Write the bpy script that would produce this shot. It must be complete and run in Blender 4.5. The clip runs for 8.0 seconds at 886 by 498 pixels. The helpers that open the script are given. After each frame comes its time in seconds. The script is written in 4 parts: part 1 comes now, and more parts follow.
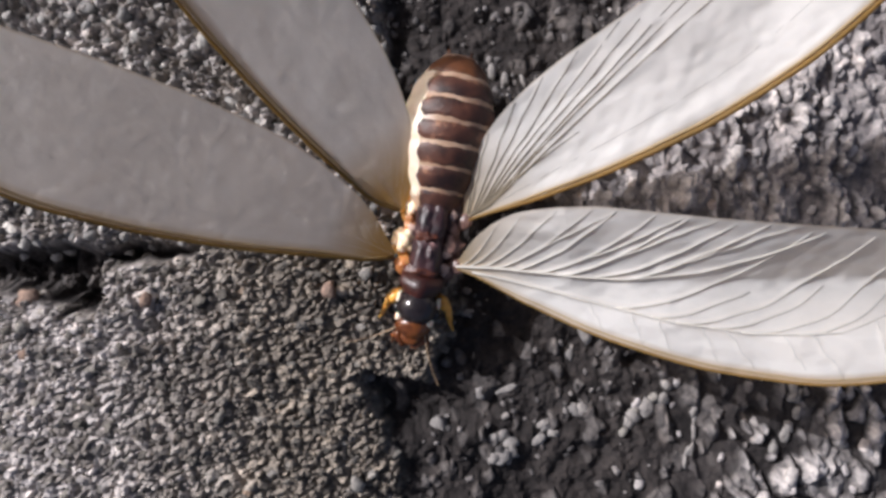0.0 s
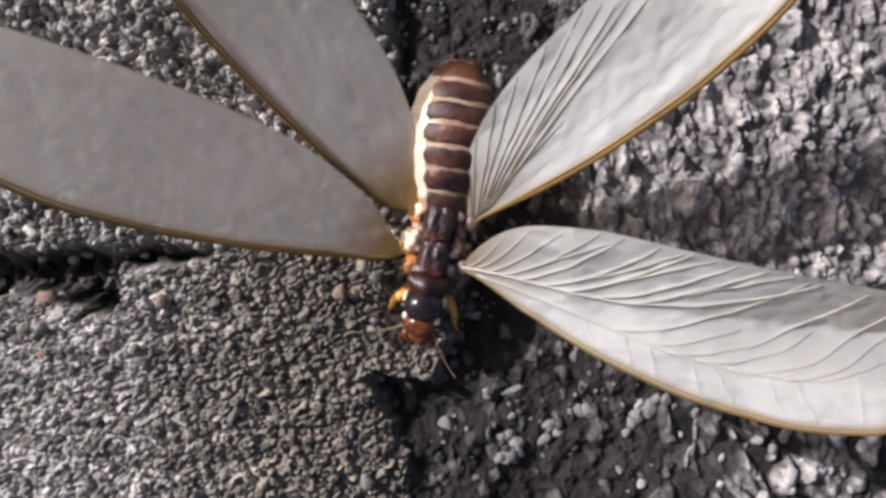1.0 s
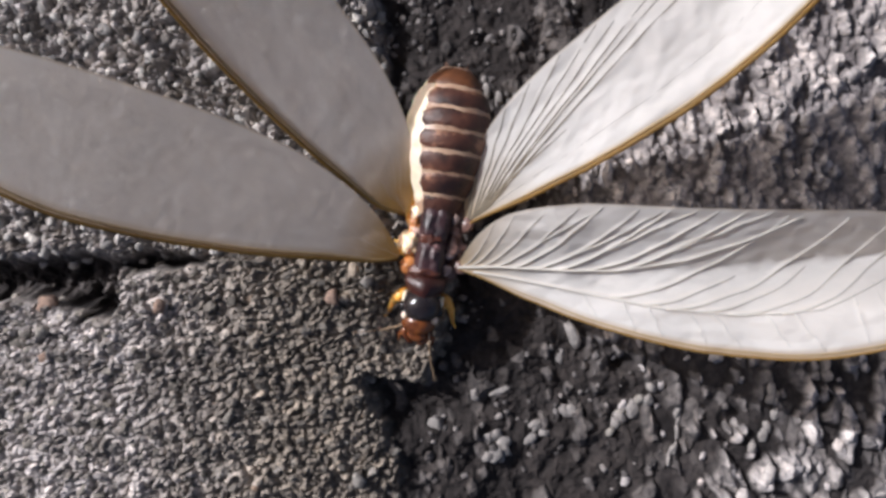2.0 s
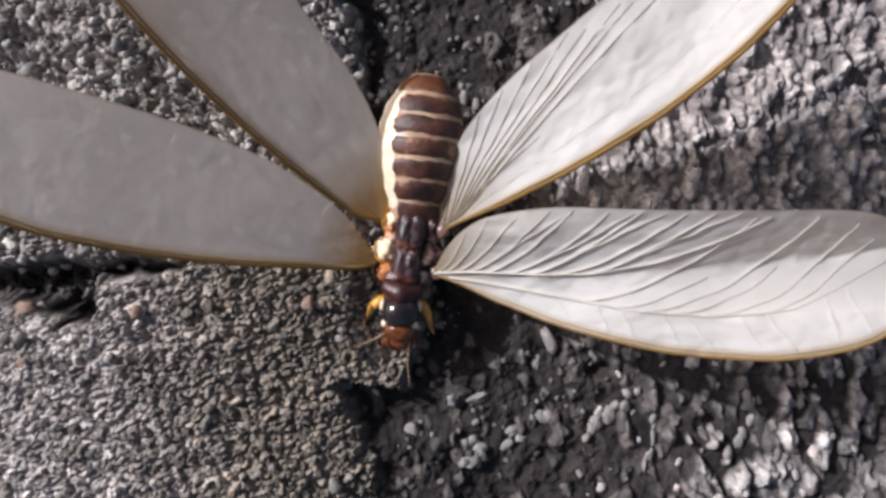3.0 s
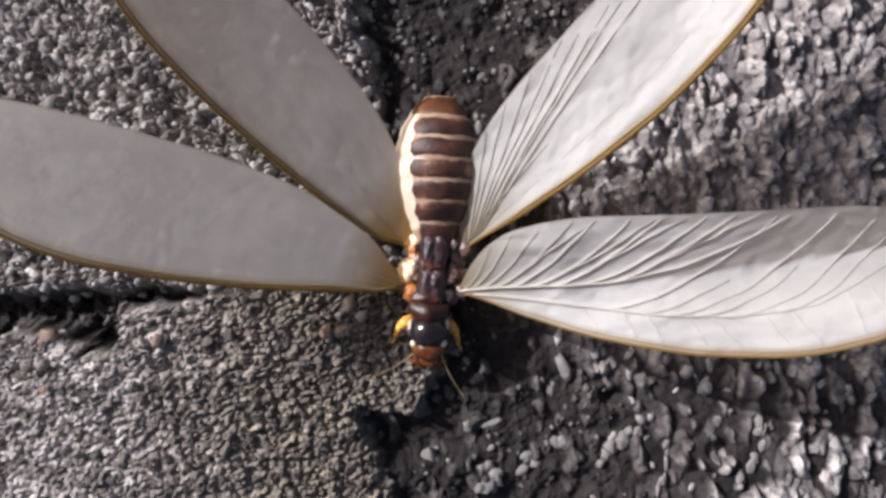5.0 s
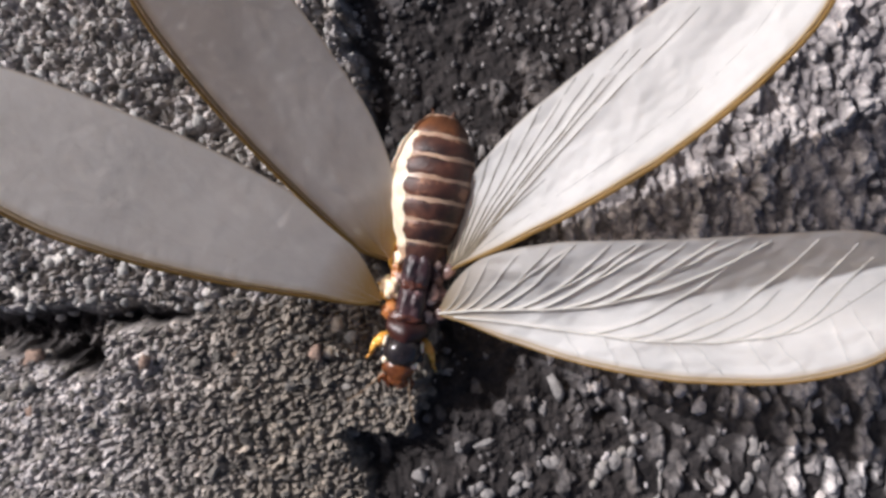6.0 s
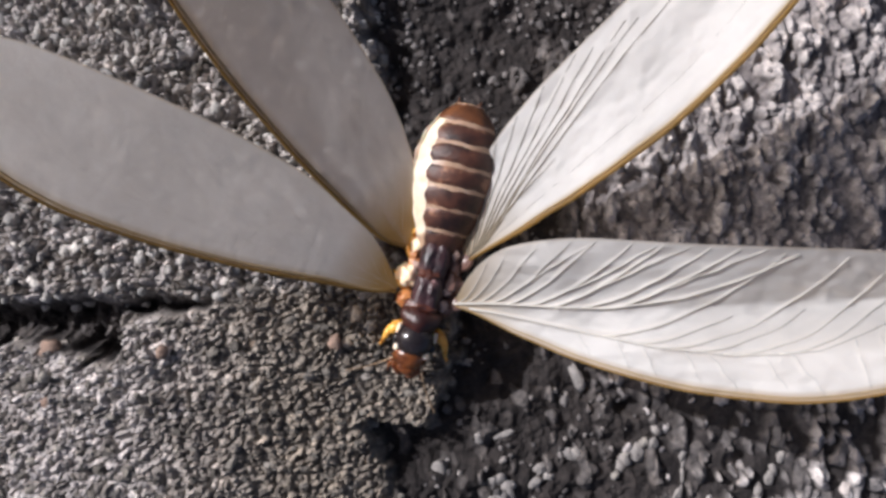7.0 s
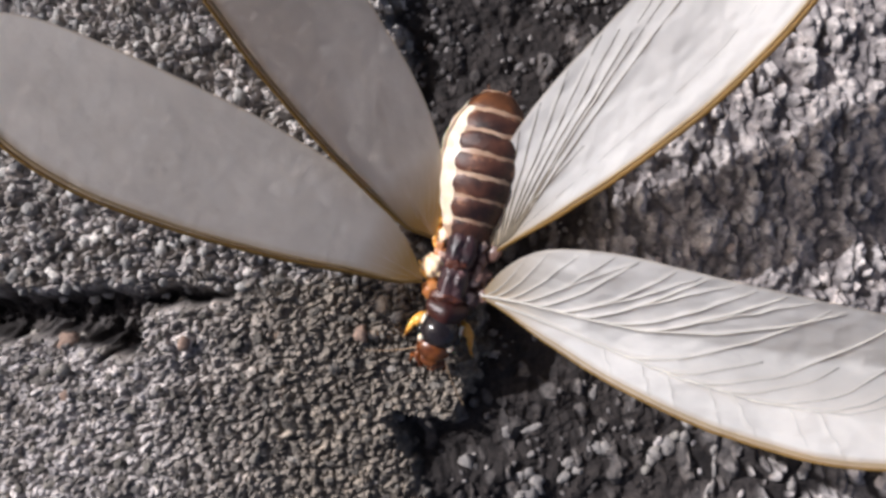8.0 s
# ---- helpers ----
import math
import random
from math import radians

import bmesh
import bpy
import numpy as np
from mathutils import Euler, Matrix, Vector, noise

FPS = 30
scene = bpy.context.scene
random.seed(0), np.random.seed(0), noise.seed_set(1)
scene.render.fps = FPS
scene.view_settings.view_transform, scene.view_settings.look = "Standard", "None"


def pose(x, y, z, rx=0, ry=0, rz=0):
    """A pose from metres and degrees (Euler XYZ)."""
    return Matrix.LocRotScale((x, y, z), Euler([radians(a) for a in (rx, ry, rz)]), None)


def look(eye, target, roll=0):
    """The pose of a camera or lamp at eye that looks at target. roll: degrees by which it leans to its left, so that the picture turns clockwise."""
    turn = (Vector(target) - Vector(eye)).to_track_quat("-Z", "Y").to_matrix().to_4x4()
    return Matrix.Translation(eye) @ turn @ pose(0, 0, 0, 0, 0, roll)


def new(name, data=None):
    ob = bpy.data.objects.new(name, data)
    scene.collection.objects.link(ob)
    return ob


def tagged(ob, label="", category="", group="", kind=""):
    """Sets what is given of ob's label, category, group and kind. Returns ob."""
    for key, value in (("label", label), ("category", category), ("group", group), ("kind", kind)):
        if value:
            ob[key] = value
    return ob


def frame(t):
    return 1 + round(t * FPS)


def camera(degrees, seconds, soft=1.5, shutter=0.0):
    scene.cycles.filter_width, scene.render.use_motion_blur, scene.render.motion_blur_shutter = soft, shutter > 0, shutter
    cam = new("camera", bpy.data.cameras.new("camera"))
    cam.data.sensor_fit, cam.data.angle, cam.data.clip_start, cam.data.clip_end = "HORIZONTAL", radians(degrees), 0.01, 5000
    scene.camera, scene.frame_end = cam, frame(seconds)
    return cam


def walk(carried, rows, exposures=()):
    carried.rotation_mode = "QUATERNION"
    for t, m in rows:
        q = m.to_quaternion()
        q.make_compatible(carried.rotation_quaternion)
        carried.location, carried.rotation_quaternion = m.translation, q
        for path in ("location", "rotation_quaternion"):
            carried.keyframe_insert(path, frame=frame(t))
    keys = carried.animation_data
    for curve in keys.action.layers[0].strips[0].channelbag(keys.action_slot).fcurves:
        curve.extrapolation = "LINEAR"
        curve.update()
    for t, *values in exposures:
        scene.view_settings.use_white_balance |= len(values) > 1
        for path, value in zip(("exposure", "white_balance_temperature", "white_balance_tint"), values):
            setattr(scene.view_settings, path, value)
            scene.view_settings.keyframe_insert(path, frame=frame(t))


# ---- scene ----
# A winged termite on rough concrete, seen from above. Lengths below are in millimetres, MM makes them metres.
MM = 0.001
cam = camera(56.0, 8.0, soft=3.1)
CAMERA_ROWS = [
    (0.0, -0.000, 0.000, 40.000, -0.00, -0.01, 0.00),
    (0.5, -0.781, -0.360, 40.099, -0.18, -0.04, 0.18),
    (1.0, -0.361, 0.133, 41.026, 0.10, 0.06, 0.22),
    (1.2, -0.203, 0.538, 41.344, 0.04, 0.06, 0.16),
    (1.5, 0.035, 0.544, 41.821, -0.04, 0.07, 0.07),
    (2.8, 0.684, 0.448, 42.477, -0.04, 0.01, 0.19),
    (3.0, 1.344, 0.848, 42.477, -0.04, 0.01, 0.19),
    (3.5, 0.988, 1.311, 42.565, 0.17, -0.07, 0.07),
    (4.0, 0.499, 1.482, 42.935, 0.11, 0.16, -0.05),
    (4.5, 0.673, 1.557, 43.238, 0.24, 0.23, 0.12),
    (4.7, 0.673, 1.757, 43.238, 0.24, 0.23, 0.12),
    (5.8, 0.967, 3.063, 42.578, 0.05, 0.15, -0.04),
    (6.0, 1.107, 3.203, 42.578, 0.05, 0.15, -0.04),
    (6.5, 0.727, 2.792, 42.304, 0.40, 0.03, -0.04),
    (7.0, 0.105, 2.467, 42.151, 0.29, 0.16, -0.08),
    (7.5, -0.856, 2.102, 41.760, 0.29, 0.25, -0.08),
    (8.0, -1.175, 1.928, 41.299, 0.34, 0.24, -0.15),
]

walk(cam, [(t, pose(x * MM, y * MM, z * MM, rx, ry, rz)) for t, x, y, z, rx, ry, rz in CAMERA_ROWS], exposures=((0.0, 0.36, 6200, 14), (8.0, 0.36, 6200, 14)))

# ---- light: low sun from the side, weak sky ----
SUN_ELEV, SUN_AZ = 34.0, 153.0  # degrees above the ground; direction towards the sun, from +x
sky = bpy.data.worlds.new("sky")
scene.world = sky
sky.use_nodes = True
wn = sky.node_tree
sky_tex = wn.nodes.new("ShaderNodeTexSky")
sky_tex.sky_type = "NISHITA"
sky_tex.sun_disc = False
sky_tex.air_density, sky_tex.dust_density, sky_tex.ozone_density = 0.7, 5.0, 0.5  # hazy
sky_tex.sun_elevation = radians(SUN_ELEV)
sky_tex.sun_rotation = radians(90.0 - SUN_AZ)
wn.links.new(sky_tex.outputs[0], wn.nodes["Background"].inputs[0])
wn.nodes["Background"].inputs[1].default_value = 0.072
sun_data = bpy.data.lights.new("sun", "SUN")
sun_data.energy = 4.4
sun_data.angle = radians(0.6)
sun_data.color = (1.0, 0.98, 0.96)
sun = new("sun", sun_data)
ce, se = math.cos(radians(SUN_ELEV)), math.sin(radians(SUN_ELEV))
ca, sa = math.cos(radians(SUN_AZ)), math.sin(radians(SUN_AZ))
sun.matrix_world = look((ce * ca, ce * sa, se), (0, 0, 0))


# ---- materials ----
def node_mat(name):
    m = bpy.data.materials.new(name)
    m.use_nodes = True
    return m, m.node_tree.nodes, m.node_tree.links, m.node_tree.nodes["Principled BSDF"]


def noise_node(nodes, links, scale, detail=4.0, rough=0.6, coords=None):
    n = nodes.new("ShaderNodeTexNoise")
    n.inputs["Scale"].default_value = scale
    n.inputs["Detail"].default_value = detail
    n.inputs["Roughness"].default_value = rough
    if coords is not None:
        links.new(coords, n.inputs["Vector"])
    return n


def ramp(nodes, links, src, stops):
    r = nodes.new("ShaderNodeValToRGB")
    el = r.color_ramp.elements
    while len(el) < len(stops):
        el.new(0.5)
    for e, (p, c) in zip(el, stops):
        e.position = p
        e.color = (*c, 1.0)
    links.new(src, r.inputs[0])
    return r


def bumped(nodes, links, bsdf, height, dist, strength=1.0):
    b = nodes.new("ShaderNodeBump")
    b.inputs["Distance"].default_value = dist * MM
    b.inputs["Strength"].default_value = strength
    links.new(height, b.inputs["Height"])
    links.new(b.outputs[0], bsdf.inputs["Normal"])
    return b


def mixed(nodes, links, fac, a, b, mode="MIX"):
    m = nodes.new("ShaderNodeMix")
    m.data_type = "RGBA"
    m.blend_type = mode
    for sock, val in ((m.inputs[0], fac), (m.inputs[6], a), (m.inputs[7], b)):
        if isinstance(val, (int, float)):
            sock.default_value = val
        elif isinstance(val, tuple):
            sock.default_value = (*val, 1.0)
        else:
            links.new(val, sock)
    return m.outputs[2]


def concrete_mat():
    m, n, l, bsdf = node_mat("weathered_concrete")
    co = n.new("ShaderNodeTexCoord").outputs["Object"]
    big = noise_node(n, l, 260.0, 5.0, 0.6, co)
    fine = noise_node(n, l, 2600.0, 6.0, 0.7, co)
    dark = ramp(n, l, big.outputs[0], [(0.3, (0.021, 0.0185, 0.0185)), (0.55, (0.034, 0.03, 0.0295)), (0.75, (0.062, 0.055, 0.0535))])
    c2 = ramp(n, l, fine.outputs[0], [(0.35, (0.55, 0.55, 0.56)), (0.7, (1.25, 1.22, 1.18))])
    lime = n.new("ShaderNodeAttribute")
    lime.attribute_name = "lime"
    pale = ramp(n, l, big.outputs[0], [(0.3, (0.435, 0.416, 0.418)), (0.7, (0.61, 0.585, 0.58))])
    sandy = n.new("ShaderNodeAttribute")
    sandy.attribute_name = "sand"
    tan = ramp(n, l, big.outputs[0], [(0.3, (0.225, 0.2, 0.17)), (0.7, (0.315, 0.282, 0.242))])
    c1 = n.new("NodeReroute")
    l.new(mixed(n, l, sandy.outputs["Fac"], dark.outputs[0], tan.outputs[0]), c1.inputs[0])
    old = n.new("ShaderNodeAttribute")
    old.attribute_name = "crust"
    grey = ramp(n, l, big.outputs[0], [(0.3, (0.15, 0.139, 0.143)), (0.7, (0.26, 0.241, 0.243))])
    c3 = n.new("NodeReroute")
    l.new(mixed(n, l, old.outputs["Fac"], c1.outputs[0], grey.outputs[0]), c3.inputs[0])
    both = mixed(n, l, lime.outputs["Fac"], c3.outputs[0], pale.outputs[0])
    grain = n.new("ShaderNodeAttribute")
    grain.attribute_name = "tone"
    c4 = ramp(n, l, grain.outputs["Fac"], [(0.0, (0.62, 0.62, 0.63)), (0.5, (0.95, 0.94, 0.93)), (0.8, (1.2, 1.18, 1.15)), (1.0, (1.6, 1.52, 1.42))])
    toned = n.new("NodeReroute")
    l.new(mixed(n, l, 1.0, both, c4.outputs[0], "MULTIPLY"), toned.inputs[0])
    l.new(mixed(n, l, 1.0, toned.outputs[0], c2.outputs[0], "MULTIPLY"), bsdf.inputs["Base Color"])
    bsdf.inputs["Roughness"].default_value = 0.9
    bsdf.inputs["Specular IOR Level"].default_value = 0.2
    bumped(n, l, bsdf, fine.outputs[0], 0.12)
    return m


def grain_mat(name, per_object, tones):
    m, n, l, bsdf = node_mat(name)
    co = n.new("ShaderNodeTexCoord").outputs["Object"]
    if per_object:
        rnd = n.new("ShaderNodeObjectInfo").outputs["Random"]
    else:
        rnd = n.new("ShaderNodeNewGeometry").outputs["Random Per Island"]
    base = ramp(n, l, rnd, tones)
    fine = noise_node(n, l, 3200.0, 5.0, 0.65, co)
    c2 = ramp(n, l, fine.outputs[0], [(0.3, (0.6, 0.6, 0.6)), (0.7, (1.2, 1.19, 1.17))])
    l.new(mixed(n, l, 1.0, base.outputs[0], c2.outputs[0], "MULTIPLY"), bsdf.inputs["Base Color"])
    bsdf.inputs["Roughness"].default_value = 0.85
    bsdf.inputs["Specular IOR Level"].default_value = 0.2
    bumped(n, l, bsdf, fine.outputs[0], 0.12)
    return m


SAND = [(0, (0.103, 0.0953, 0.0849)), (0.3, (0.155, 0.142, 0.126)), (0.6, (0.212, 0.196, 0.173)), (0.88, (0.286, 0.266, 0.239)), (0.98, (0.413, 0.379, 0.339)), (1, (0.344, 0.252, 0.184))]
CRUST = [(0, (0.28, 0.263, 0.263)), (0.5, (0.37, 0.347, 0.342)), (0.9, (0.493, 0.459, 0.442)), (1, (0.515, 0.426, 0.381))]
M_GROUND = concrete_mat()
M_SAND = grain_mat("sand_grains", False, SAND)
M_SAND_ONE = grain_mat("sand_grain_single", True, SAND)
PALE = [(0, (0.176, 0.171, 0.167)), (0.35, (0.293, 0.283, 0.269)), (0.8, (0.45, 0.435, 0.411)), (1, (0.547, 0.519, 0.478))]
M_PALE = grain_mat("pale_grains", False, PALE)
M_CRUST = grain_mat("lime_crust", False, CRUST)
LOOSE = [(0.0, (0.07, 0.066, 0.066)), (0.6, (0.14, 0.13, 0.128)), (0.92, (0.22, 0.205, 0.197)), (1.0, (0.34, 0.315, 0.3))]
M_LOOSE = grain_mat("loose_grains", False, LOOSE)
M_CRUST_ONE = grain_mat("lime_crust_single", True, CRUST)


def plain_stone(name, colour):
    return grain_mat(name, True, [(0.0, tuple(0.9 * c for c in colour)), (1.0, colour)])


def wing_mat(name, colour, back, through_share, clear=0.0):
    """Thin wing skin: part of the light is thrown back, part shines through. The pigment attribute turns it amber."""
    m, n, l, bsdf = node_mat(name)
    co = n.new("ShaderNodeTexCoord").outputs["Object"]
    patch = noise_node(n, l, 190.0, 5.0, 0.6, co)
    fine = noise_node(n, l, 1700.0, 6.0, 0.72, co)
    pig = n.new("ShaderNodeAttribute")
    pig.attribute_name = "pigment"
    tint = ramp(n, l, patch.outputs[0], [(0.3, tuple(0.84 * c for c in colour)), (0.7, colour)])
    l.new(mixed(n, l, pig.outputs["Fac"], tint.outputs[0], (0.38, 0.26, 0.105)), bsdf.inputs["Base Color"])
    bsdf.inputs["Roughness"].default_value = 0.45
    bsdf.inputs["Specular IOR Level"].default_value = 0.22
    b = bumped(n, l, bsdf, fine.outputs[0], 0.05, 0.6)
    tr = n.new("ShaderNodeBsdfTranslucent")
    glow = ramp(n, l, patch.outputs[0], [(0.3, tuple(0.8 * c for c in back)), (0.7, back)])
    l.new(mixed(n, l, pig.outputs["Fac"], glow.outputs[0], (0.66, 0.4, 0.12)), tr.inputs[0])
    l.new(b.outputs[0], tr.inputs["Normal"])
    mx = n.new("ShaderNodeMixShader")
    mx.inputs[0].default_value = through_share
    l.new(bsdf.outputs[0], mx.inputs[1])
    l.new(tr.outputs[0], mx.inputs[2])
    thin = n.new("ShaderNodeMixShader")
    thin.inputs[0].default_value = clear
    l.new(mx.outputs[0], thin.inputs[1])
    l.new(n.new("ShaderNodeBsdfTransparent").outputs[0], thin.inputs[2])
    l.new(thin.outputs[0], n["Material Output"].inputs[0])
    return m


M_WING = wing_mat("wing_membrane", (0.9, 0.895, 0.875), (0.86, 0.69, 0.48), 0.54, 0.1)
# Veins tinted darker than the skin: shade of their relief put into the colour.
M_VEIN = wing_mat("wing_vein", (0.62, 0.59, 0.53), (0.6, 0.52, 0.42), 0.25)
M_AMBER = wing_mat("amber_margin", (0.26, 0.16, 0.05), (0.5, 0.33, 0.1), 0.45)
M_BROWN_VEIN = wing_mat("brown_wing_vein", (0.27, 0.23, 0.17), (0.4, 0.32, 0.22), 0.3)
M_STRAW = wing_mat("straw_vein", (0.42, 0.32, 0.18), (0.7, 0.5, 0.25), 0.4)


def chitin_mat(name, dark, light, rough=0.3, scale=700.0, sss=0.0, relief=0.6, fleck=None):
    m, n, l, bsdf = node_mat(name)
    co = n.new("ShaderNodeTexCoord").outputs["Object"]
    a = noise_node(n, l, scale, 4.0, 0.6, co)
    fine = noise_node(n, l, 5000.0, 4.0, 0.65, co)
    c = ramp(n, l, a.outputs[0], [(0.35, dark), (0.6 if fleck else 0.66, light)] + ([(0.68, fleck)] if fleck else []))
    l.new(c.outputs[0], bsdf.inputs["Base Color"])
    bsdf.inputs["Roughness"].default_value = rough
    if sss:
        bsdf.inputs["Subsurface Weight"].default_value = sss
        bsdf.inputs["Subsurface Radius"].default_value = (1.0, 0.5, 0.25)
        bsdf.inputs["Subsurface Scale"].default_value = 0.35 * MM
    bumped(n, l, bsdf, fine.outputs[0], 0.03, relief)
    return m


M_TERGITE = chitin_mat("brown_tergite", (0.014, 0.0045, 0.0035), (0.085, 0.03, 0.017), 0.48, scale=750.0, relief=1.4, fleck=(0.26, 0.125, 0.07))
M_JOINT = chitin_mat("tan_joint_skin", (0.28, 0.17, 0.11), (0.46, 0.32, 0.22), 0.4, 900.0, 0.2)
M_CREAM = chitin_mat("cream_membrane", (0.62, 0.5, 0.36), (0.8, 0.7, 0.55), 0.35, 900.0, 0.3)
M_TIP = chitin_mat("rusty_brown_tip", (0.045, 0.014, 0.006), (0.17, 0.062, 0.02), 0.45, scale=600.0, relief=1.2)
M_THORAX = chitin_mat("dark_thorax", (0.012, 0.006, 0.008), (0.05, 0.022, 0.024), 0.4, scale=1500.0, relief=0.9, fleck=(0.25, 0.14, 0.13))
M_PRONOTUM = chitin_mat("red_brown_shield", (0.012, 0.003, 0.0025), (0.045, 0.01, 0.006), 0.38, relief=1.0)
M_HEAD = chitin_mat("black_head", (0.01, 0.008, 0.009), (0.03, 0.022, 0.022), 0.14, relief=0.45)
M_FACE = chitin_mat("amber_face", (0.06, 0.016, 0.005), (0.22, 0.07, 0.017), 0.22, 900.0, 0.2)
M_LEG = chitin_mat("amber_leg", (0.6, 0.26, 0.035), (0.85, 0.46, 0.09), 0.3, 900.0, 0.2)
M_SCALE_LIT = chitin_mat("sunlit_cream_wing_base", (0.75, 0.5, 0.28), (0.88, 0.74, 0.55), 0.3, 900.0, 0.2)
M_RUST = chitin_mat("rust_side_plate", (0.26, 0.085, 0.022), (0.55, 0.24, 0.08), 0.3, 900.0, 0.2)
M_FEELER = chitin_mat("tan_feeler", (0.2, 0.13, 0.075), (0.36, 0.25, 0.15), 0.45)
M_ROOT_SHADED = chitin_mat("shaded_brown_wing_base", (0.07, 0.035, 0.028), (0.26, 0.15, 0.12), 0.35)
M_RUST_DARK = chitin_mat("dark_rust_plate", (0.03, 0.008, 0.005), (0.11, 0.034, 0.018), 0.35, 1200.0, relief=1.0)
M_HIGHLIGHT = chitin_mat("pale_highlight", (0.3, 0.18, 0.14), (0.6, 0.45, 0.38), 0.3, 1200.0)
M_EYE = chitin_mat("black_eye", (0.006, 0.006, 0.007), (0.012, 0.012, 0.013), 0.08)


# ---- building helpers ----
def part(name, bm, material, parent, label=""):
    me = bpy.data.meshes.new(name)
    bm.to_mesh(me)
    bm.free()
    me.materials.append(material)
    for p in me.polygons:
        p.use_smooth = True
    ob = new(name, me)
    ob.parent = parent
    if label:
        ob["label"] = label
    return ob


def sheet(nu, nv, point, closed=False):
    """A grid mesh of nu x nv points of point(u, v) in millimetres, u and v from 0 to 1."""
    bm = bmesh.new()
    rows = []
    for i in range(nu):
        rows.append([bm.verts.new(Vector(point(i / (nu - 1), j / (nv - 1) if not closed else j / nv)) * MM) for j in range(nv)])
    for i in range(nu - 1):
        for j in range(nv if closed else nv - 1):
            k = (j + 1) % nv
            bm.faces.new((rows[i][j], rows[i + 1][j], rows[i + 1][k], rows[i][k]))
    return bm, rows


def tube(points, radii, sides=8):
    """A tapered tube along points (millimetres), closed at both ends."""
    bm = bmesh.new()
    rings = []
    pts = [Vector(p) for p in points]
    for i, p in enumerate(pts):
        d = (pts[min(i + 1, len(pts) - 1)] - pts[max(i - 1, 0)]).normalized()
        side = d.cross(Vector((0, 0, 1)) if abs(d.z) < 0.9 else Vector((1, 0, 0))).normalized()
        up = side.cross(d)
        r = radii[i] if isinstance(radii, (list, tuple)) else radii
        rings.append([bm.verts.new((p + r * (math.cos(a) * side + math.sin(a) * up)) * MM) for a in [2 * math.pi * k / sides for k in range(sides)]])
    for a, b in zip(rings, rings[1:]):
        for k in range(sides):
            bm.faces.new((a[k], a[(k + 1) % sides], b[(k + 1) % sides], b[k]))
    bm.faces.new(rings[0][::-1])
    bm.faces.new(rings[-1])
    bmesh.ops.recalc_face_normals(bm, faces=bm.faces)
    return bm


def blob(cx, cy, cz, rx, ry, rz, wobble=0.04, seed=0, n=3):
    """A rounded body: an icosphere stretched to radii, a little uneven."""
    bm = bmesh.new()
    bmesh.ops.create_icosphere(bm, subdivisions=n, radius=1.0)
    for v in bm.verts:
        k = 1.0 + wobble * noise.noise(v.co * 2.3 + Vector((seed * 7.1, seed * 3.3, 0)))
        v.co = Vector((cx + rx * v.co.x * k, cy + ry * v.co.y * k, cz + rz * v.co.z * k)) * MM
    return bm


def curve_at(table, s):
    """Smooth interpolation in a short table of (position, value)."""
    for (a, va), (b, vb) in zip(table, table[1:]):
        if s <= b:
            k = (s - a) / (b - a)
            return va + (vb - va) * k
    return table[-1][1]


# ---- ground ----
def lattice(ix, iy, seed):
    h = (ix.astype(np.int64) * 374761393 + iy.astype(np.int64) * 668265263 + seed * 1442695041) & 0x7FFFFFFF
    h = ((h ^ (h >> 13)) * 1274126177) & 0x7FFFFFFF
    h = ((h ^ (h >> 16)) * 974634777) & 0x7FFFFFFF
    return (h & 0xFFFF) / 65535.0


def vnoise(x, y, seed):
    ix, iy = np.floor(x), np.floor(y)
    fx, fy = x - ix, y - iy
    ux, uy = fx * fx * fx * (fx * (fx * 6 - 15) + 10), fy * fy * fy * (fy * (fy * 6 - 15) + 10)
    a, b = lattice(ix, iy, seed), lattice(ix + 1, iy, seed)
    c, d = lattice(ix, iy + 1, seed), lattice(ix + 1, iy + 1, seed)
    return 2 * ((a * (1 - ux) + b * ux) * (1 - uy) + (c * (1 - ux) + d * ux) * uy) - 1


def fbm(x, y, scale, seed, octaves=4, gain=0.5):
    out, amp = 0.0, 1.0
    for k in range(octaves):
        out = out + amp * vnoise(x / scale + 13.7 * k, y / scale - 7.3 * k, seed + k)
        amp *= gain
        scale *= 0.5
    return out


def step(x, a, b):
    t = np.clip((x - a) / (b - a), 0, 1)
    return t * t * (3 - 2 * t)


def zones(x, y):
    """Weights of the sandy slab, the upper crumbly field, the crusted field, and the open joint."""
    wx = x + 0.65 * fbm(x, y, 1.5, 11, 3)
    wy = y + 0.4 * fbm(x, y, 2.0, 21, 3)
    edge_x = np.where(wy > -8.5, -3.3, -2.4)
    edge_x = np.where(wy > -5.9, 0.2 + 0.35 * (wy + 5.0), edge_x)
    edge_x = np.where(wy > -4.6, 0.3, edge_x)
    top = np.where(wx > -16.6, -0.75 + 1.2 * step(wx, -14.5, -10.5), -2.45)
    top = np.where((wx < -16.4) & (wx > -17.8), -3.0, top)
    slab = step(edge_x - wx, -0.5, 0.4) * step(top - wy, -0.25, 0.25)
    low = -0.15 + 0.55 * step(wx, -16.5, -11.5)
    right = -2.9 - 0.12 * (wy - 9.0)
    crumb = step(wy - low, -0.4, 0.5) * step(right - wx, -0.5, 0.6)
    crust = step(wx - 0.25 * np.maximum(wy, 0) - 4.0 * step(-wy, 1.0, 7.5), 5.0, 7.6)
    joint = step(wy - top, -0.2, 0.8) * step(low - wy, -0.3, 0.6) * step(-13.4 - wx, -1.2, 1.6)
    return slab, crumb, crust, joint


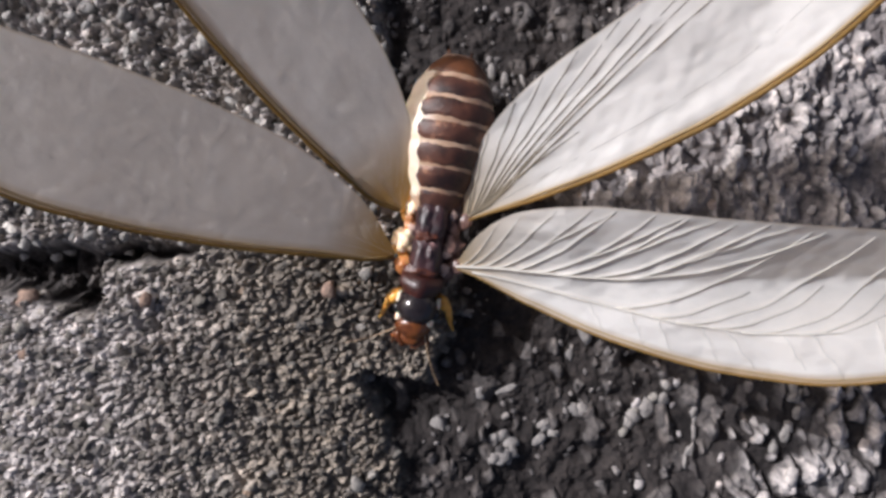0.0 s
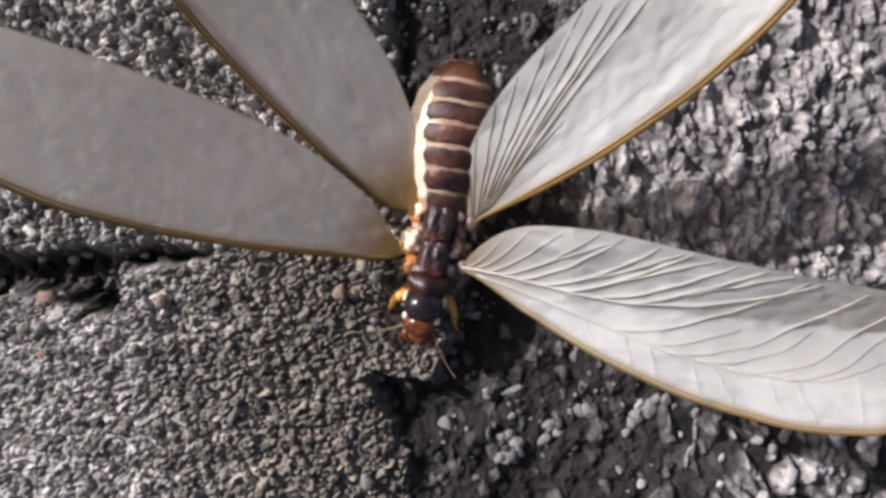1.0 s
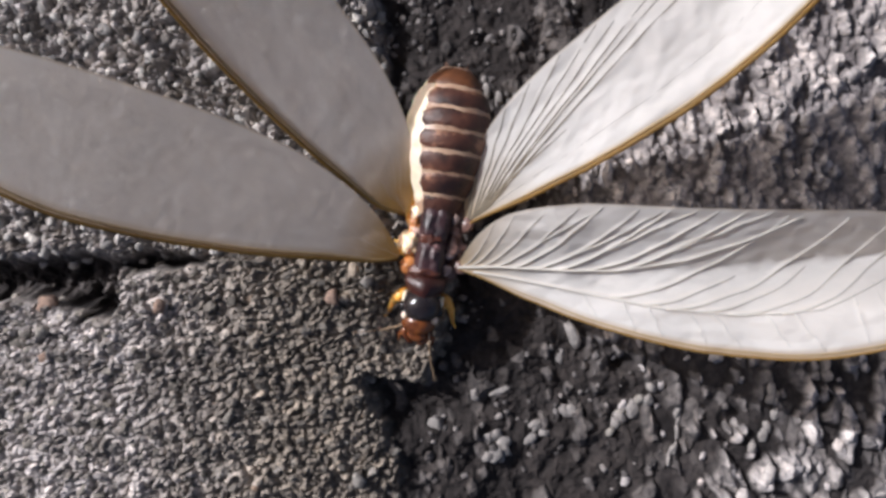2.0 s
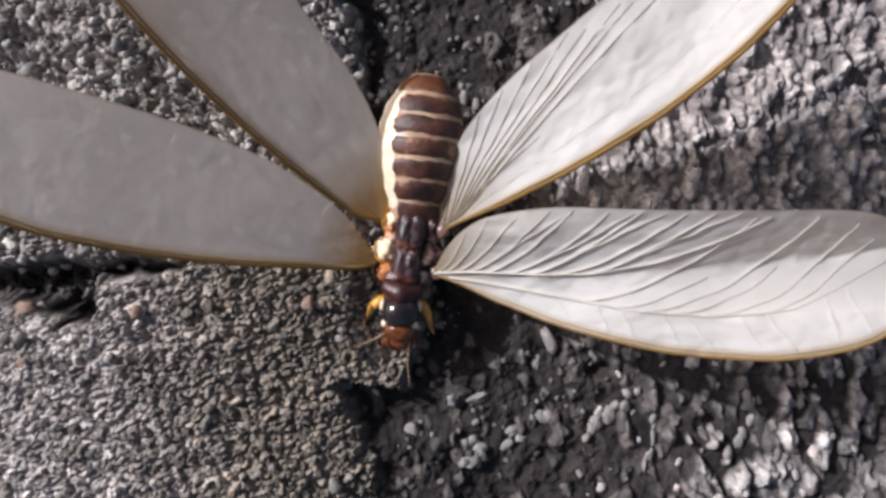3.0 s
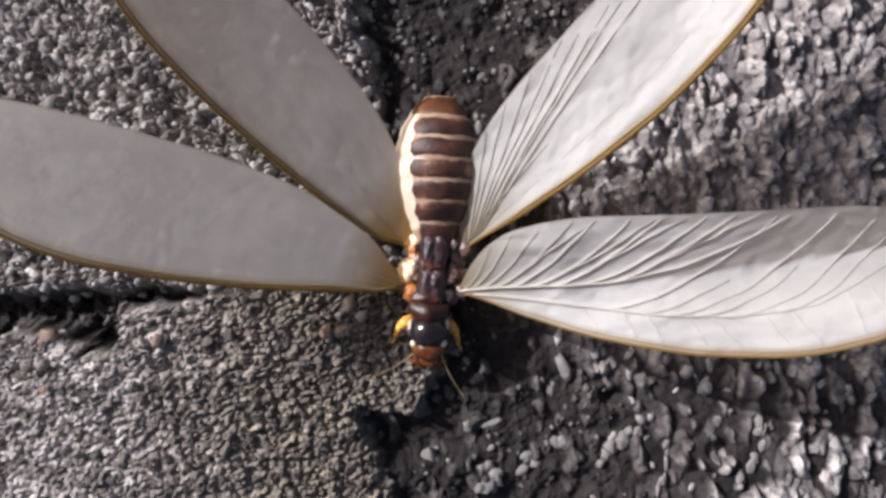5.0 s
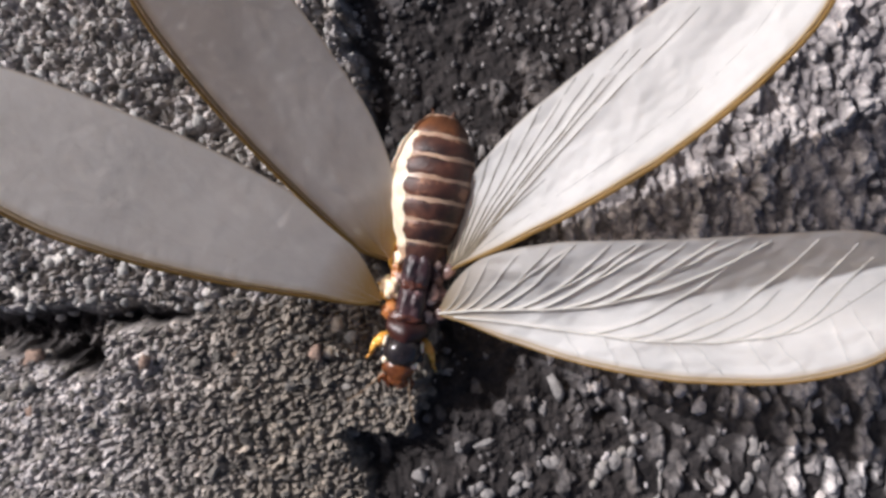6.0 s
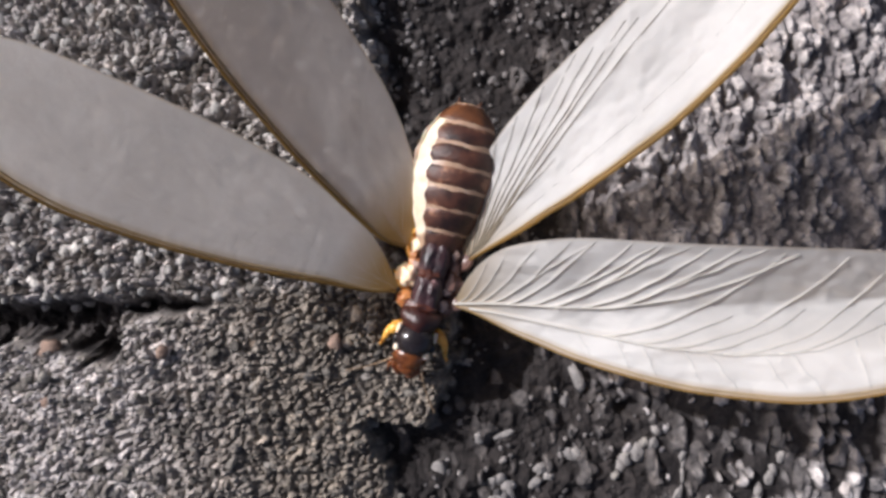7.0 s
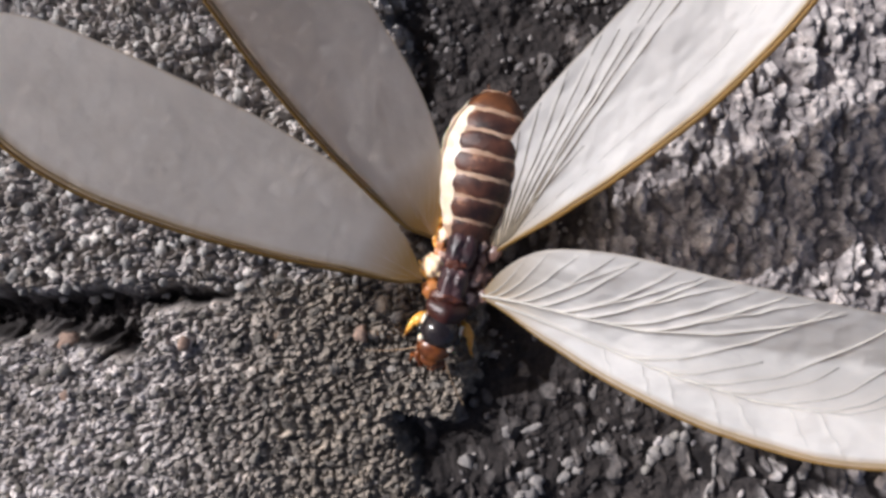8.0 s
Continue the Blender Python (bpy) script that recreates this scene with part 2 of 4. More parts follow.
def pit(x, y, cx, cy, rx, ry, depth):
    return -depth * np.exp(-(((x - cx) / rx) ** 2 + ((y - cy) / ry) ** 2) ** 1.6)


def lumps(x, y):
    """Crumbly lime crust: rounded steep-sided lumps that run down one way like drips, from 0 to about 1."""
    u = x * 0.98 + y * 0.12 + 0.22 * fbm(x, y, 1.6, 53, 3)
    v = y + 0.25 * fbm(x, y, 1.4, 55, 3)
    a = fbm(u, v * 0.42, 0.95, 51, 3, 0.5)
    b = fbm(u, v * 0.7, 0.52, 57, 2, 0.5)
    return 0.6 * step(a, -0.12, 0.3) * (0.8 + 0.35 * b) + 0.4 * step(b, 0.05, 0.5) * step(a, -0.5, 0.2)


def cobbles(x, y, size, long_x, long_y, seed, edge=0.3, warp=0.45, domed=False):
    """Packed uneven grains as relief: each has its own height and tilt, with crevices between. Relief and a tone for each grain."""
    u = (x + warp * size * fbm(x, y, 0.9 * size, seed + 7, 2)) / (size * long_x)
    v = (y + warp * size * fbm(x, y, 0.9 * size, seed + 9, 2)) / (size * long_y)
    iu, iv = np.floor(u), np.floor(v)
    f1, f2 = np.full(u.shape, 9.0), np.full(u.shape, 9.0)
    tall, lean, tone = np.zeros(u.shape), np.zeros(u.shape), np.zeros(u.shape)
    for di in (-1, 0, 1):
        for dj in (-1, 0, 1):
            ci, cj = iu + di, iv + dj
            dx = u - ci - 0.1 - 0.8 * lattice(ci, cj, seed)
            dy = v - cj - 0.1 - 0.8 * lattice(ci, cj, seed + 1)
            d = np.hypot(dx, dy) - 0.25 * lattice(ci, cj, seed + 2)
            near = d < f1
            f2 = np.where(near, f1, np.minimum(f2, d))
            f1 = np.where(near, d, f1)
            h = lattice(ci, cj, seed + 3)
            tall = np.where(near, h, tall)
            lean = np.where(near, (lattice(ci, cj, seed + 4) - 0.5) * dx + (lattice(ci, cj, seed + 5) - 0.5) * dy, lean)
            tone = np.where(near, lattice(ci, cj, seed + 6), tone)
    if domed:
        return np.sqrt(np.clip(1 - ((f1 + 0.25) / edge) ** 2, 0, 1)) * (0.4 + 0.6 * tall), tone
    return step(f2 - f1, 0.0, edge) * (0.45 + 0.55 * tall + 0.9 * lean), tone


def relief(x, y):
    """Height of the ground, the share of the pale colour and the tone of the grain there."""
    slab, crumb, crust, joint = zones(x, y)
    rest = np.clip(1 - slab - crumb, 0, 1)
    g1, t1 = cobbles(x * 0.97 + y * 0.2, y - 0.25 * x, 0.58, 1.25, 0.8, 101, 0.4)
    g2, t2 = cobbles(x, y - 0.2 * x, 0.29, 1.3, 0.85, 131, 0.4)
    g3, t5 = cobbles(x, y, 0.85, 1.2, 0.9, 151, 0.4)
    c1, t3 = cobbles(x + 0.12 * y, y, 1.15, 0.72, 1.7, 161, 0.72, 0.3, True)
    c2, t4 = cobbles(x + 0.12 * y, y, 0.55, 0.85, 1.3, 191, 0.7, 0.2, True)
    clump = lumps(x, y)
    low = step(-y, -1.0, 7.0)
    few = 0.36 + 0.42 * low * step(18.0 - x, 0.0, 7.0)
    drip = np.maximum(c1 * step(t3, few, few + 0.15) * (0.72 + 0.4 * c2), 0.6 * c2 * step(t4, few + 0.08, few + 0.22)) * (0.45 + 0.55 * step(fbm(x, y, 1.5, 59, 2), -0.3, 0.3))
    drip = drip * (1 + 0.16 * fbm(x, y, 0.5, 87, 2))
    rough = fbm(x, y, 0.55, 83, 4, 0.6)
    z = 0.35 * slab + 0.15 * crumb - 0.5 * rest - 1.9 * joint + 0.35 * joint * fbm(x, y, 0.8, 89, 4, 0.6) + 0.6 * rest * step(-y, 7.9, 9.3) * step(5.0 - x, 0.0, 5.0)
    z = z + 0.14 * fbm(x, y, 2.2, 31, 4)
    z = z + slab * (0.5 * g1 + 0.27 * g2 + 0.05 * rough)
    z = z + crumb * (0.25 * fbm(x, y, 1.1, 45, 3) + 0.5 * g1 + 0.15 * g2 + 0.5 * g3)
    z = z + rest * crust * ((0.26 - 0.2 * low) * clump + (1.35 - 0.35 * low) * drip + (0.09 - 0.05 * low) * rough)
    z = z + rest * (1 - crust) * (0.2 * fbm(x, y, 0.9, 71, 4, 0.5) + 0.06 * clump + 0.08 * rough + 0.45 * np.maximum(c1 * step(t3, 0.82, 0.9), 0.6 * c2 * step(t4, 0.8, 0.9)))
    z = z + pit(x, y, 15.1, -8.3, 0.55, 0.5, 1.3) + pit(x, y, 9.4, -5.4, 0.6, 0.4, 0.7)
    z = z + pit(x, y, -0.6, -7.5, 3.0, 0.8, 0.7) + pit(x, y, -3.0, 9.0, 1.3, 2.6, 0.6)
    z = z + 0.3 - np.where(x < -10.5, 0.0115, 0.0085) * (np.clip(x, -28.0, -2.5) + 10.5) ** 2
    far = step(np.maximum(np.abs(x) / 30.0, np.abs(y) / 20.0), 1.0, 1.6)
    lime = rest * crust * np.clip(1.5 * drip * (0.5 + 0.7 * t4), 0, 1) * (1 - 0.68 * low * step(17.0 - x, 0.0, 6.0))
    # The slab takes the pale colour too, more towards -x, and so do the crumbs.
    lime = lime + slab * 0.7 * step(-7.0 - x, 0.0, 11.0) * (0.4 + 1.2 * t1) + crumb * 0.5 * (t1 + t5) + rest * (1 - crust) * 0.2 * np.maximum(c1 * step(t3, 0.84, 0.92), c2 * step(t4, 0.84, 0.92))
    tone = np.where(slab + crumb > 0.5, 0.65 * t1 + 0.35 * t2, 0.5 * t3 + 0.5 * t4)
    return z * (1 - far), lime, tone


def height(x, y):
    return relief(x, y)[0]


def build_ground():
    def axis(half, cell):
        mid = np.arange(-half, half + cell / 2, cell)
        out = half + np.cumsum(cell * 1.33 ** np.arange(1, 45))
        out = out[out < 6.0e4]
        return np.concatenate([-out[::-1], mid, out])

    xs, ys = axis(27.0, 0.055), axis(16.5, 0.055)
    gx, gy = np.meshgrid(xs, ys)
    gz, lime, tone = relief(gx, gy)
    nx, ny = len(xs), len(ys)
    co = np.stack([gx, gy, gz], -1).reshape(-1, 3).astype(np.float32) * MM
    i = (np.arange(ny - 1)[:, None] * nx + np.arange(nx - 1)[None, :]).ravel()
    quads = np.stack([i, i + 1, i + nx + 1, i + nx], 1).astype(np.int32)
    me = bpy.data.meshes.new("ground")
    me.vertices.add(len(co))
    me.vertices.foreach_set("co", co.ravel())
    me.loops.add(quads.size)
    me.loops.foreach_set("vertex_index", quads.ravel())
    me.polygons.add(len(quads))
    me.polygons.foreach_set("loop_start", np.arange(0, quads.size, 4, dtype=np.int32))
    me.update(calc_edges=True)
    me.validate()
    me.polygons.foreach_set("use_smooth", np.ones(len(quads), dtype=bool))
    slab, crumb, crust, joint = zones(gx, gy)
    crust = crust * (1 - step(np.hypot(gx, gy), 30.0, 60.0))
    near = np.hypot(gx, gy) < 45
    at = me.attributes.new("lime", "FLOAT", "POINT")
    at.data.foreach_set("value", (lime * near).astype(np.float32).ravel())
    at = me.attributes.new("tone", "FLOAT", "POINT")
    at.data.foreach_set("value", np.where(near, tone, 0.5).astype(np.float32).ravel())
    at = me.attributes.new("crust", "FLOAT", "POINT")
    at.data.foreach_set("value", (crust * (0.08 + 0.92 * step(gy, -6.0, 1.5)) * np.clip(1 - slab - crumb, 0, 1)).astype(np.float32).ravel())
    # No sand colour in the joint: its shade is partly put in as dark colour.
    at = me.attributes.new("sand", "FLOAT", "POINT")
    at.data.foreach_set("value", (np.clip(slab + 0.8 * crumb, 0, 1) * (1 - step(joint, 0.03, 0.3)) * (np.hypot(gx, gy) < 45)).astype(np.float32).ravel())
    me.materials.append(M_GROUND)
    return tagged(new("ground", me), "rough dark grey weathered concrete with sandy patches and pits", "ground", kind="structure")


GROUND = build_ground()


def lump_shapes(count, seed):
    """Uneven little lumps with dents and knobs. Pairs of corners and triangles."""
    shapes = []
    for k in range(count):
        bm = bmesh.new()
        bmesh.ops.create_icosphere(bm, subdivisions=2, radius=1.0)
        at = Vector((seed + 3.7 * k, 1.9 * k, -2.3 * k))
        bm.verts.index_update()
        pts = []
        for v in bm.verts:
            n = v.co.normalized()
            box = 0.88 / max(abs(n.x), abs(n.y), abs(n.z)) ** 0.6
            pts.append(n * box * (1.0 + 0.5 * noise.noise(n * 1.3 + at) + 0.3 * noise.noise(n * 3.1 + at)))
        shapes.append((np.array([p[:] for p in pts]), np.array([[v.index for v in f.verts] for f in bm.faces])))
        bm.free()
    return shapes


ROUGH = lump_shapes(40, 18)


def scatter(seed, count, x0, x1, y0, y1, keep, gap):
    """Places for stones: random, at least gap apart, kept with the chance that keep gives."""
    rng = np.random.default_rng(seed)
    px, py = rng.uniform(x0, x1, count), rng.uniform(y0, y1, count)
    ok = rng.uniform(size=count) < keep(px, py)
    cells, out = {}, []
    for a, b in zip(px[ok], py[ok]):
        i, j = int(a // gap), int(b // gap)
        near = [q for di in (-1, 0, 1) for dj in (-1, 0, 1) for q in cells.get((i + di, j + dj), ())]
        if all((a - q[0]) ** 2 + (b - q[1]) ** 2 > gap * gap for q in near):
            cells.setdefault((i, j), []).append((a, b))
            out.append((a, b))
    return np.array(out), rng


def stone_pose(rng, lo, hi, flat, streak=None):
    s = rng.uniform(lo, hi) if rng.uniform() < 0.85 else hi * rng.uniform(1.0, 1.35)
    sx, sy, sz = s * rng.uniform(0.8, 1.35), s * rng.uniform(0.7, 1.0), s * rng.uniform(*flat)
    yaw = rng.uniform(0, 2 * math.pi)
    if streak is not None:
        sx, yaw = sx * rng.uniform(0.9, 1.7), streak + rng.normal() * 0.5
    return sx, sy, sz, Euler((rng.normal() * 0.45, rng.normal() * 0.45, yaw)).to_matrix()


def lay_stones(name, label, places, rng, lo, hi, flat, sink, mat_many, mat_one, ones, streak=None, shapes=()):
    """Grains set in the ground: those of the stretch round the insect are parts of their own, the rest one stuff mesh."""
    z = height(places[:, 0], places[:, 1])
    order = np.argsort(np.hypot((places[:, 0] + 4.0) * 0.7, places[:, 1] + 5.0)) if ones else np.arange(len(places))
    meshes = {}
    verts, faces, base = [], [], 0
    for rank, k in enumerate(order):
        sx, sy, sz, rot = stone_pose(rng, lo, hi, flat, streak)
        at = np.array([places[k, 0], places[k, 1], z[k] + sz * sink])
        shape = int(rng.integers(len(shapes)))
        if rank < ones:
            if shape not in meshes:
                me = bpy.data.meshes.new(name)
                me.from_pydata([tuple(p * MM) for p in shapes[shape][0]], [], [tuple(int(i) for i in f) for f in shapes[shape][1]])
                me.materials.append(mat_one)
                meshes[shape] = me
            ob = new(name, meshes[shape])
            ob.parent = GROUND
            ob.matrix_basis = Matrix.LocRotScale(Vector(at) * MM, rot.to_quaternion(), Vector((sx, sy, sz)))
        else:
            p = (shapes[shape][0] * np.array([sx, sy, sz])) @ np.array(rot).T + at
            verts.append(p)
            faces.append(shapes[shape][1] + base)
            base += len(p)
    v, f = np.concatenate(verts) * MM, np.concatenate(faces)
    me = bpy.data.meshes.new(name + "_field")
    me.vertices.add(len(v))
    me.vertices.foreach_set("co", v.astype(np.float32).ravel())
    me.loops.add(f.size)
    me.loops.foreach_set("vertex_index", f.astype(np.int32).ravel())
    me.polygons.add(len(f))
    me.polygons.foreach_set("loop_start", np.arange(0, f.size, 3, dtype=np.int32))
    me.update(calc_edges=True)
    me.polygons.foreach_set("use_smooth", np.ones(len(f), dtype=bool))
    me.materials.append(mat_many)
    ob = new(name + "_field", me)
    ob.parent = GROUND
    return tagged(ob, label, kind="stuff")


# ---- termite ----
termite = tagged(new("termite"), "brown winged termite with banded abdomen and spread pale wings on concrete", "insect")
BODY_Z = 2.2

ABDOMEN_W = [(0.0, 0.92), (0.1, 1.2), (0.25, 1.64), (0.45, 1.99), (0.6, 2.06), (0.75, 1.9), (0.88, 1.46), (0.96, 1.02), (1.0, 0.6)]
A0, A1 = 2.2, 9.42
SEGMENTS = 7


def smooth_table(table, s):
    k = 0.035
    return (curve_at(table, max(s - k, 0)) + curve_at(table, s) + curve_at(table, min(s + k, 1))) / 3


def abdomen_point(s, a, lift=0.0):
    """A point of the abdomen's skin: s from waist to tip, a the angle round it from straight up."""
    w = smooth_table(ABDOMEN_W, s)
    w *= 1.0 - 0.035 * (1 - abs(math.sin(math.pi * s * SEGMENTS)))
    y = A0 + (A1 - A0) * s
    return ((w + lift) * math.sin(a), y, BODY_Z - 0.15 + 0.25 * math.sin(math.pi * s) + (0.86 * w + lift) * math.cos(a))


def build_abdomen():
    bm, rows = sheet(100, 40, lambda u, v: abdomen_point(u, 2 * math.pi * v), closed=True)
    bm.faces.new(rows[0])
    bm.faces.new(rows[-1][::-1])
    bmesh.ops.recalc_face_normals(bm, faces=bm.faces)
    abd = part("abdomen", bm, M_JOINT, termite, "tan abdomen skin showing between dark plates")
    for sx in (-1, 1):
        def flank(u, v, sx=sx):
            a = sx * (0.62 + 1.28 * v) + (0.04 if sx < 0 else 0.75)
            puff = 0.05 * math.sin(math.pi * u) * min(1.0, 5 * v * (1 - v))
            return abdomen_point(0.06 + 0.88 * u, a, -0.006 + puff)

        bm, _ = sheet(80, 12, flank)
        bmesh.ops.recalc_face_normals(bm, faces=bm.faces)
        part("flank", bm, M_CREAM, abd, "cream pleated side membrane")
    for k in range(SEGMENTS):
        s0, s1 = (k + 0.02) / SEGMENTS, (k + (0.94 if k < 2 else 0.87)) / SEGMENTS
        if k == SEGMENTS - 1:
            s1 = 0.995
        reach = 1.04 if k < 6 else 1.6

        def plate(u, v, s0=s0, s1=s1, reach=reach, k=k):
            taper = 0.9 + 0.1 * math.sin(math.pi * min(u * 1.15, 1.0) * 0.93) ** 0.7
            a = (2 * v - 1) * (reach + 0.16) * taper + 0.46
            edge = 4 * u * (1 - u) * (1 - (2 * v - 1) ** 8)
            side = 0.018 * noise.noise(Vector((3 * a, 1.7 * k, 0.5))) * 2 + 0.02 * noise.noise(Vector((9 * a, 3.1 * k, 0.2)))
            a += math.copysign(0.09, a) * noise.noise(Vector((7 * u, 2.3 * k, 4.0 * math.copysign(1, a)))) * abs(2 * v - 1) ** 3
            return abdomen_point(s0 + (s1 - s0) * u + side * 0.3, a, -0.015 + 0.05 * min(1.0, edge * 3.0))

        bm, _ = sheet(9, 33, plate)
        bmesh.ops.recalc_face_normals(bm, faces=bm.faces)
        part("tergite", bm, M_TIP if k >= SEGMENTS - 1 else M_TERGITE, abd, "rusty brown end plate" if k >= SEGMENTS - 1 else "dark brown back plate")
    for sx in (-1, 1):
        part("cercus", tube([(sx * 0.35, A1 - 0.2, BODY_Z), (sx * 0.5, A1 + 0.1, BODY_Z), (sx * 0.55, A1 + 0.3, BODY_Z - 0.05)], [0.1, 0.08, 0.02]), M_TIP, abd)

    return abd


abdomen = build_abdomen()


def back_plate(cy, half, wide, top, seed):
    """A thick arched plate of the thorax, square-shouldered, with a shallow groove down the middle."""
    def point(u, v):
        a = 2 * math.pi * v
        b = math.pi * u
        ring = math.sin(b) ** 0.55
        y = cy - half * math.copysign(abs(math.cos(b)) ** 0.75, math.cos(b))
        ex, ez = math.sin(a), math.cos(a)
        k = 1.0 / (abs(ex) ** 3 + abs(ez) ** 3) ** (1 / 3)
        groove = 0.05 * math.exp(-(ex / 0.16) ** 2) * max(ez, 0)
        bump = 0.09 * noise.noise(Vector((ex * 2.2, y * 1.9, ez * 2.2 + seed))) + 0.05 * noise.noise(Vector((ex * 5, y * 4.2, ez * 5 + seed))) + 0.03 * noise.noise(Vector((ex * 11, y * 9, ez * 11 + seed)))
        return (wide * ring * ex * k * (1 + bump), y, BODY_Z - 0.05 + top * ring * (ez * k * (1 + bump) - groove))

    bm, _ = sheet(48, 64, point, closed=True)
    bmesh.ops.remove_doubles(bm, verts=bm.verts[:], dist=0.002 * MM)
    bmesh.ops.recalc_face_normals(bm, faces=bm.faces[:])
    return bm


def build_thorax():
    part("metathorax", back_plate(1.85, 1.05, 0.76, 1.0, 1), M_THORAX, termite, "glossy dark hind thorax")
    part("mesothorax", back_plate(0.2, 1.12, 0.74, 1.06, 2), M_THORAX, termite, "glossy dark middle thorax")
    for sx in (-1, 1):
        # Plates brighter on the sun side, browner opposite: light and shade in their colours.
        part("side_plate", blob(sx * 1.02, 0.82, BODY_Z - 0.1, 0.54, 0.58, 0.52, 0.7, 3 + sx), M_SCALE_LIT if sx < 0 else M_ROOT_SHADED, termite, "side plate in sunlit cream" if sx < 0 else "side plate in shaded pinkish brown")
        part("side_plate", blob(sx * 0.93, 2.35, BODY_Z - 0.15, 0.34, 0.56, 0.42, 0.6, 5 + sx), M_SCALE_LIT if sx < 0 else M_ROOT_SHADED, termite, "side plate in sunlit cream" if sx < 0 else "side plate in shaded pinkish brown")
        part("side_plate", blob(sx * 1.2, 2.75, BODY_Z - 0.45, 0.28, 0.42, 0.3, 0.4, 13 + sx), M_LEG if sx < 0 else M_ROOT_SHADED, termite, "small amber side plate")
        part("side_plate", blob(sx * 0.98, 1.62, BODY_Z - 0.2, 0.3, 0.5, 0.4, 0.6, 15 + sx), M_RUST if sx < 0 else M_ROOT_SHADED, termite, "orange-brown side plate")
        part("side_plate", blob(sx * 0.9, -0.3, BODY_Z - 0.2, 0.5, 0.5, 0.55, 0.3, 9 + sx), M_RUST if sx < 0 else M_ROOT_SHADED, termite, "orange side plate" if sx < 0 else "side plate in shaded pinkish brown")

    part("scutellum", blob(-0.12, -0.42, BODY_Z + 0.62, 0.82, 0.3, 0.3, 0.7, 21), M_RUST_DARK, termite, "red-brown plate across the back")
    part("scutellum", blob(-0.1, 1.12, BODY_Z + 0.78, 0.5, 0.3, 0.2, 0.8, 23), M_RUST_DARK, termite, "red-brown plate across the back")
    # Small pale blobs added as painted highlights on the thorax.
    for sx, y in ((-1, 2.95), (-1, 1.35), (1, 2.3), (1, 0.55), (1, -0.2)):
        part("highlight_spot", blob(sx * (0.78 if sx < 0 else 0.9), y, BODY_Z + 0.3, 0.2, 0.24, 0.2, 0.9, int(10 * y) + sx), M_HIGHLIGHT, termite, "pale pinkish highlight spot")

    def shield(u, v):
        a, b = (2 * u - 1), (2 * v - 1)
        w = 1.0 * (1 - 0.22 * b * b) * (1 - 0.1 * b)
        x = w * math.sin(a * 1.35) / math.sin(1.35)
        return (x, -1.05 - 0.55 * b - 0.12 * math.cos(a * 2.2), BODY_Z + 1.05 - 0.85 * (1 - math.cos(a * 1.35)) - 0.28 * b * b + 0.05 * math.cos(6 * a))

    bm, _ = sheet(25, 13, shield)
    bmesh.ops.recalc_face_normals(bm, faces=bm.faces)
    bmesh.ops.solidify(bm, geom=bm.faces[:], thickness=0.12 * MM)
    part("pronotum", bm, M_PRONOTUM, termite, "glossy red-brown neck shield")
    part("neck", blob(0, -1.3, BODY_Z - 0.15, 0.85, 1.0, 0.85, 0.05, 4), M_PRONOTUM, termite)


build_thorax()

def build_head():
    me = bpy.data.meshes.new("head")
    bm = blob(0, -0.6, 0.08, 0.98, 0.92, 0.98, 0.03, 6)
    bm.to_mesh(me)
    bm.free()
    me.materials.append(M_HEAD)
    for p in me.polygons:
        p.use_smooth = True
    return me


head = new("head", build_head())
head.parent = termite
head["label"] = "shiny black head"


def build_face():
    part("clypeus", blob(0, -1.45, 0.0, 0.8, 0.68, 0.62, 0.16, 7), M_FACE, head, "amber swollen face")
    part("labrum", blob(0, -2.05, -0.25, 0.5, 0.4, 0.3, 0.05, 8), M_FACE, head, "amber upper lip")
    for sx in (-1, 1):
        part("eye", blob(sx * 0.86, -0.78, 0.12, 0.24, 0.3, 0.3, 0.0, 9), M_EYE, head, "round black eye")
        part("antenna_socket", blob(sx * 0.72, -1.2, 0.3, 0.17, 0.2, 0.17, 0.1, 12), M_CREAM, head, "pale antenna socket")
        # Pale blob at the head's rim: its highlight as colour.
        part("head_glint", blob(sx * 0.88, -0.35, 0.2, 0.13, 0.34, 0.2, 0.3, 14), M_CREAM, head, "pale glint at the head's rim")
        part("mandible", tube([(sx * 0.55, -1.8, -0.35), (sx * 0.62, -2.15, -0.42), (sx * 0.3, -2.5, -0.45), (sx * 0.08, -2.55, -0.45)], [0.2, 0.18, 0.11, 0.03]), M_FACE, head)
        part("palp", tube([(sx * 0.6, -1.9, -0.5), (sx * 0.85, -2.2, -0.65), (sx * 0.8, -2.55, -0.8)], [0.09, 0.09, 0.05]), M_FACE, head)


build_face()


def build_antenna(sx):
    """A beaded feeler; its own origin is its socket, it points to -y."""
    bm = bmesh.new()
    y, n = 0.0, 17
    for k in range(n):
        r = 0.044 - 0.001 * k
        tmp = blob(sx * 0.0018 * k * k, -0.09 - 0.17 * k, -0.02 * k, r, 0.13, r, 0.0, 0, 1)
        tmp.verts.index_update()
        base = [bm.verts.new(v.co) for v in tmp.verts]
        for f in tmp.faces:
            bm.faces.new([base[v.index] for v in f.verts])
        tmp.free()
    return part("antenna", bm, M_FEELER, head, "pale amber beaded feeler")


antenna_l, antenna_r = build_antenna(-1), build_antenna(1)


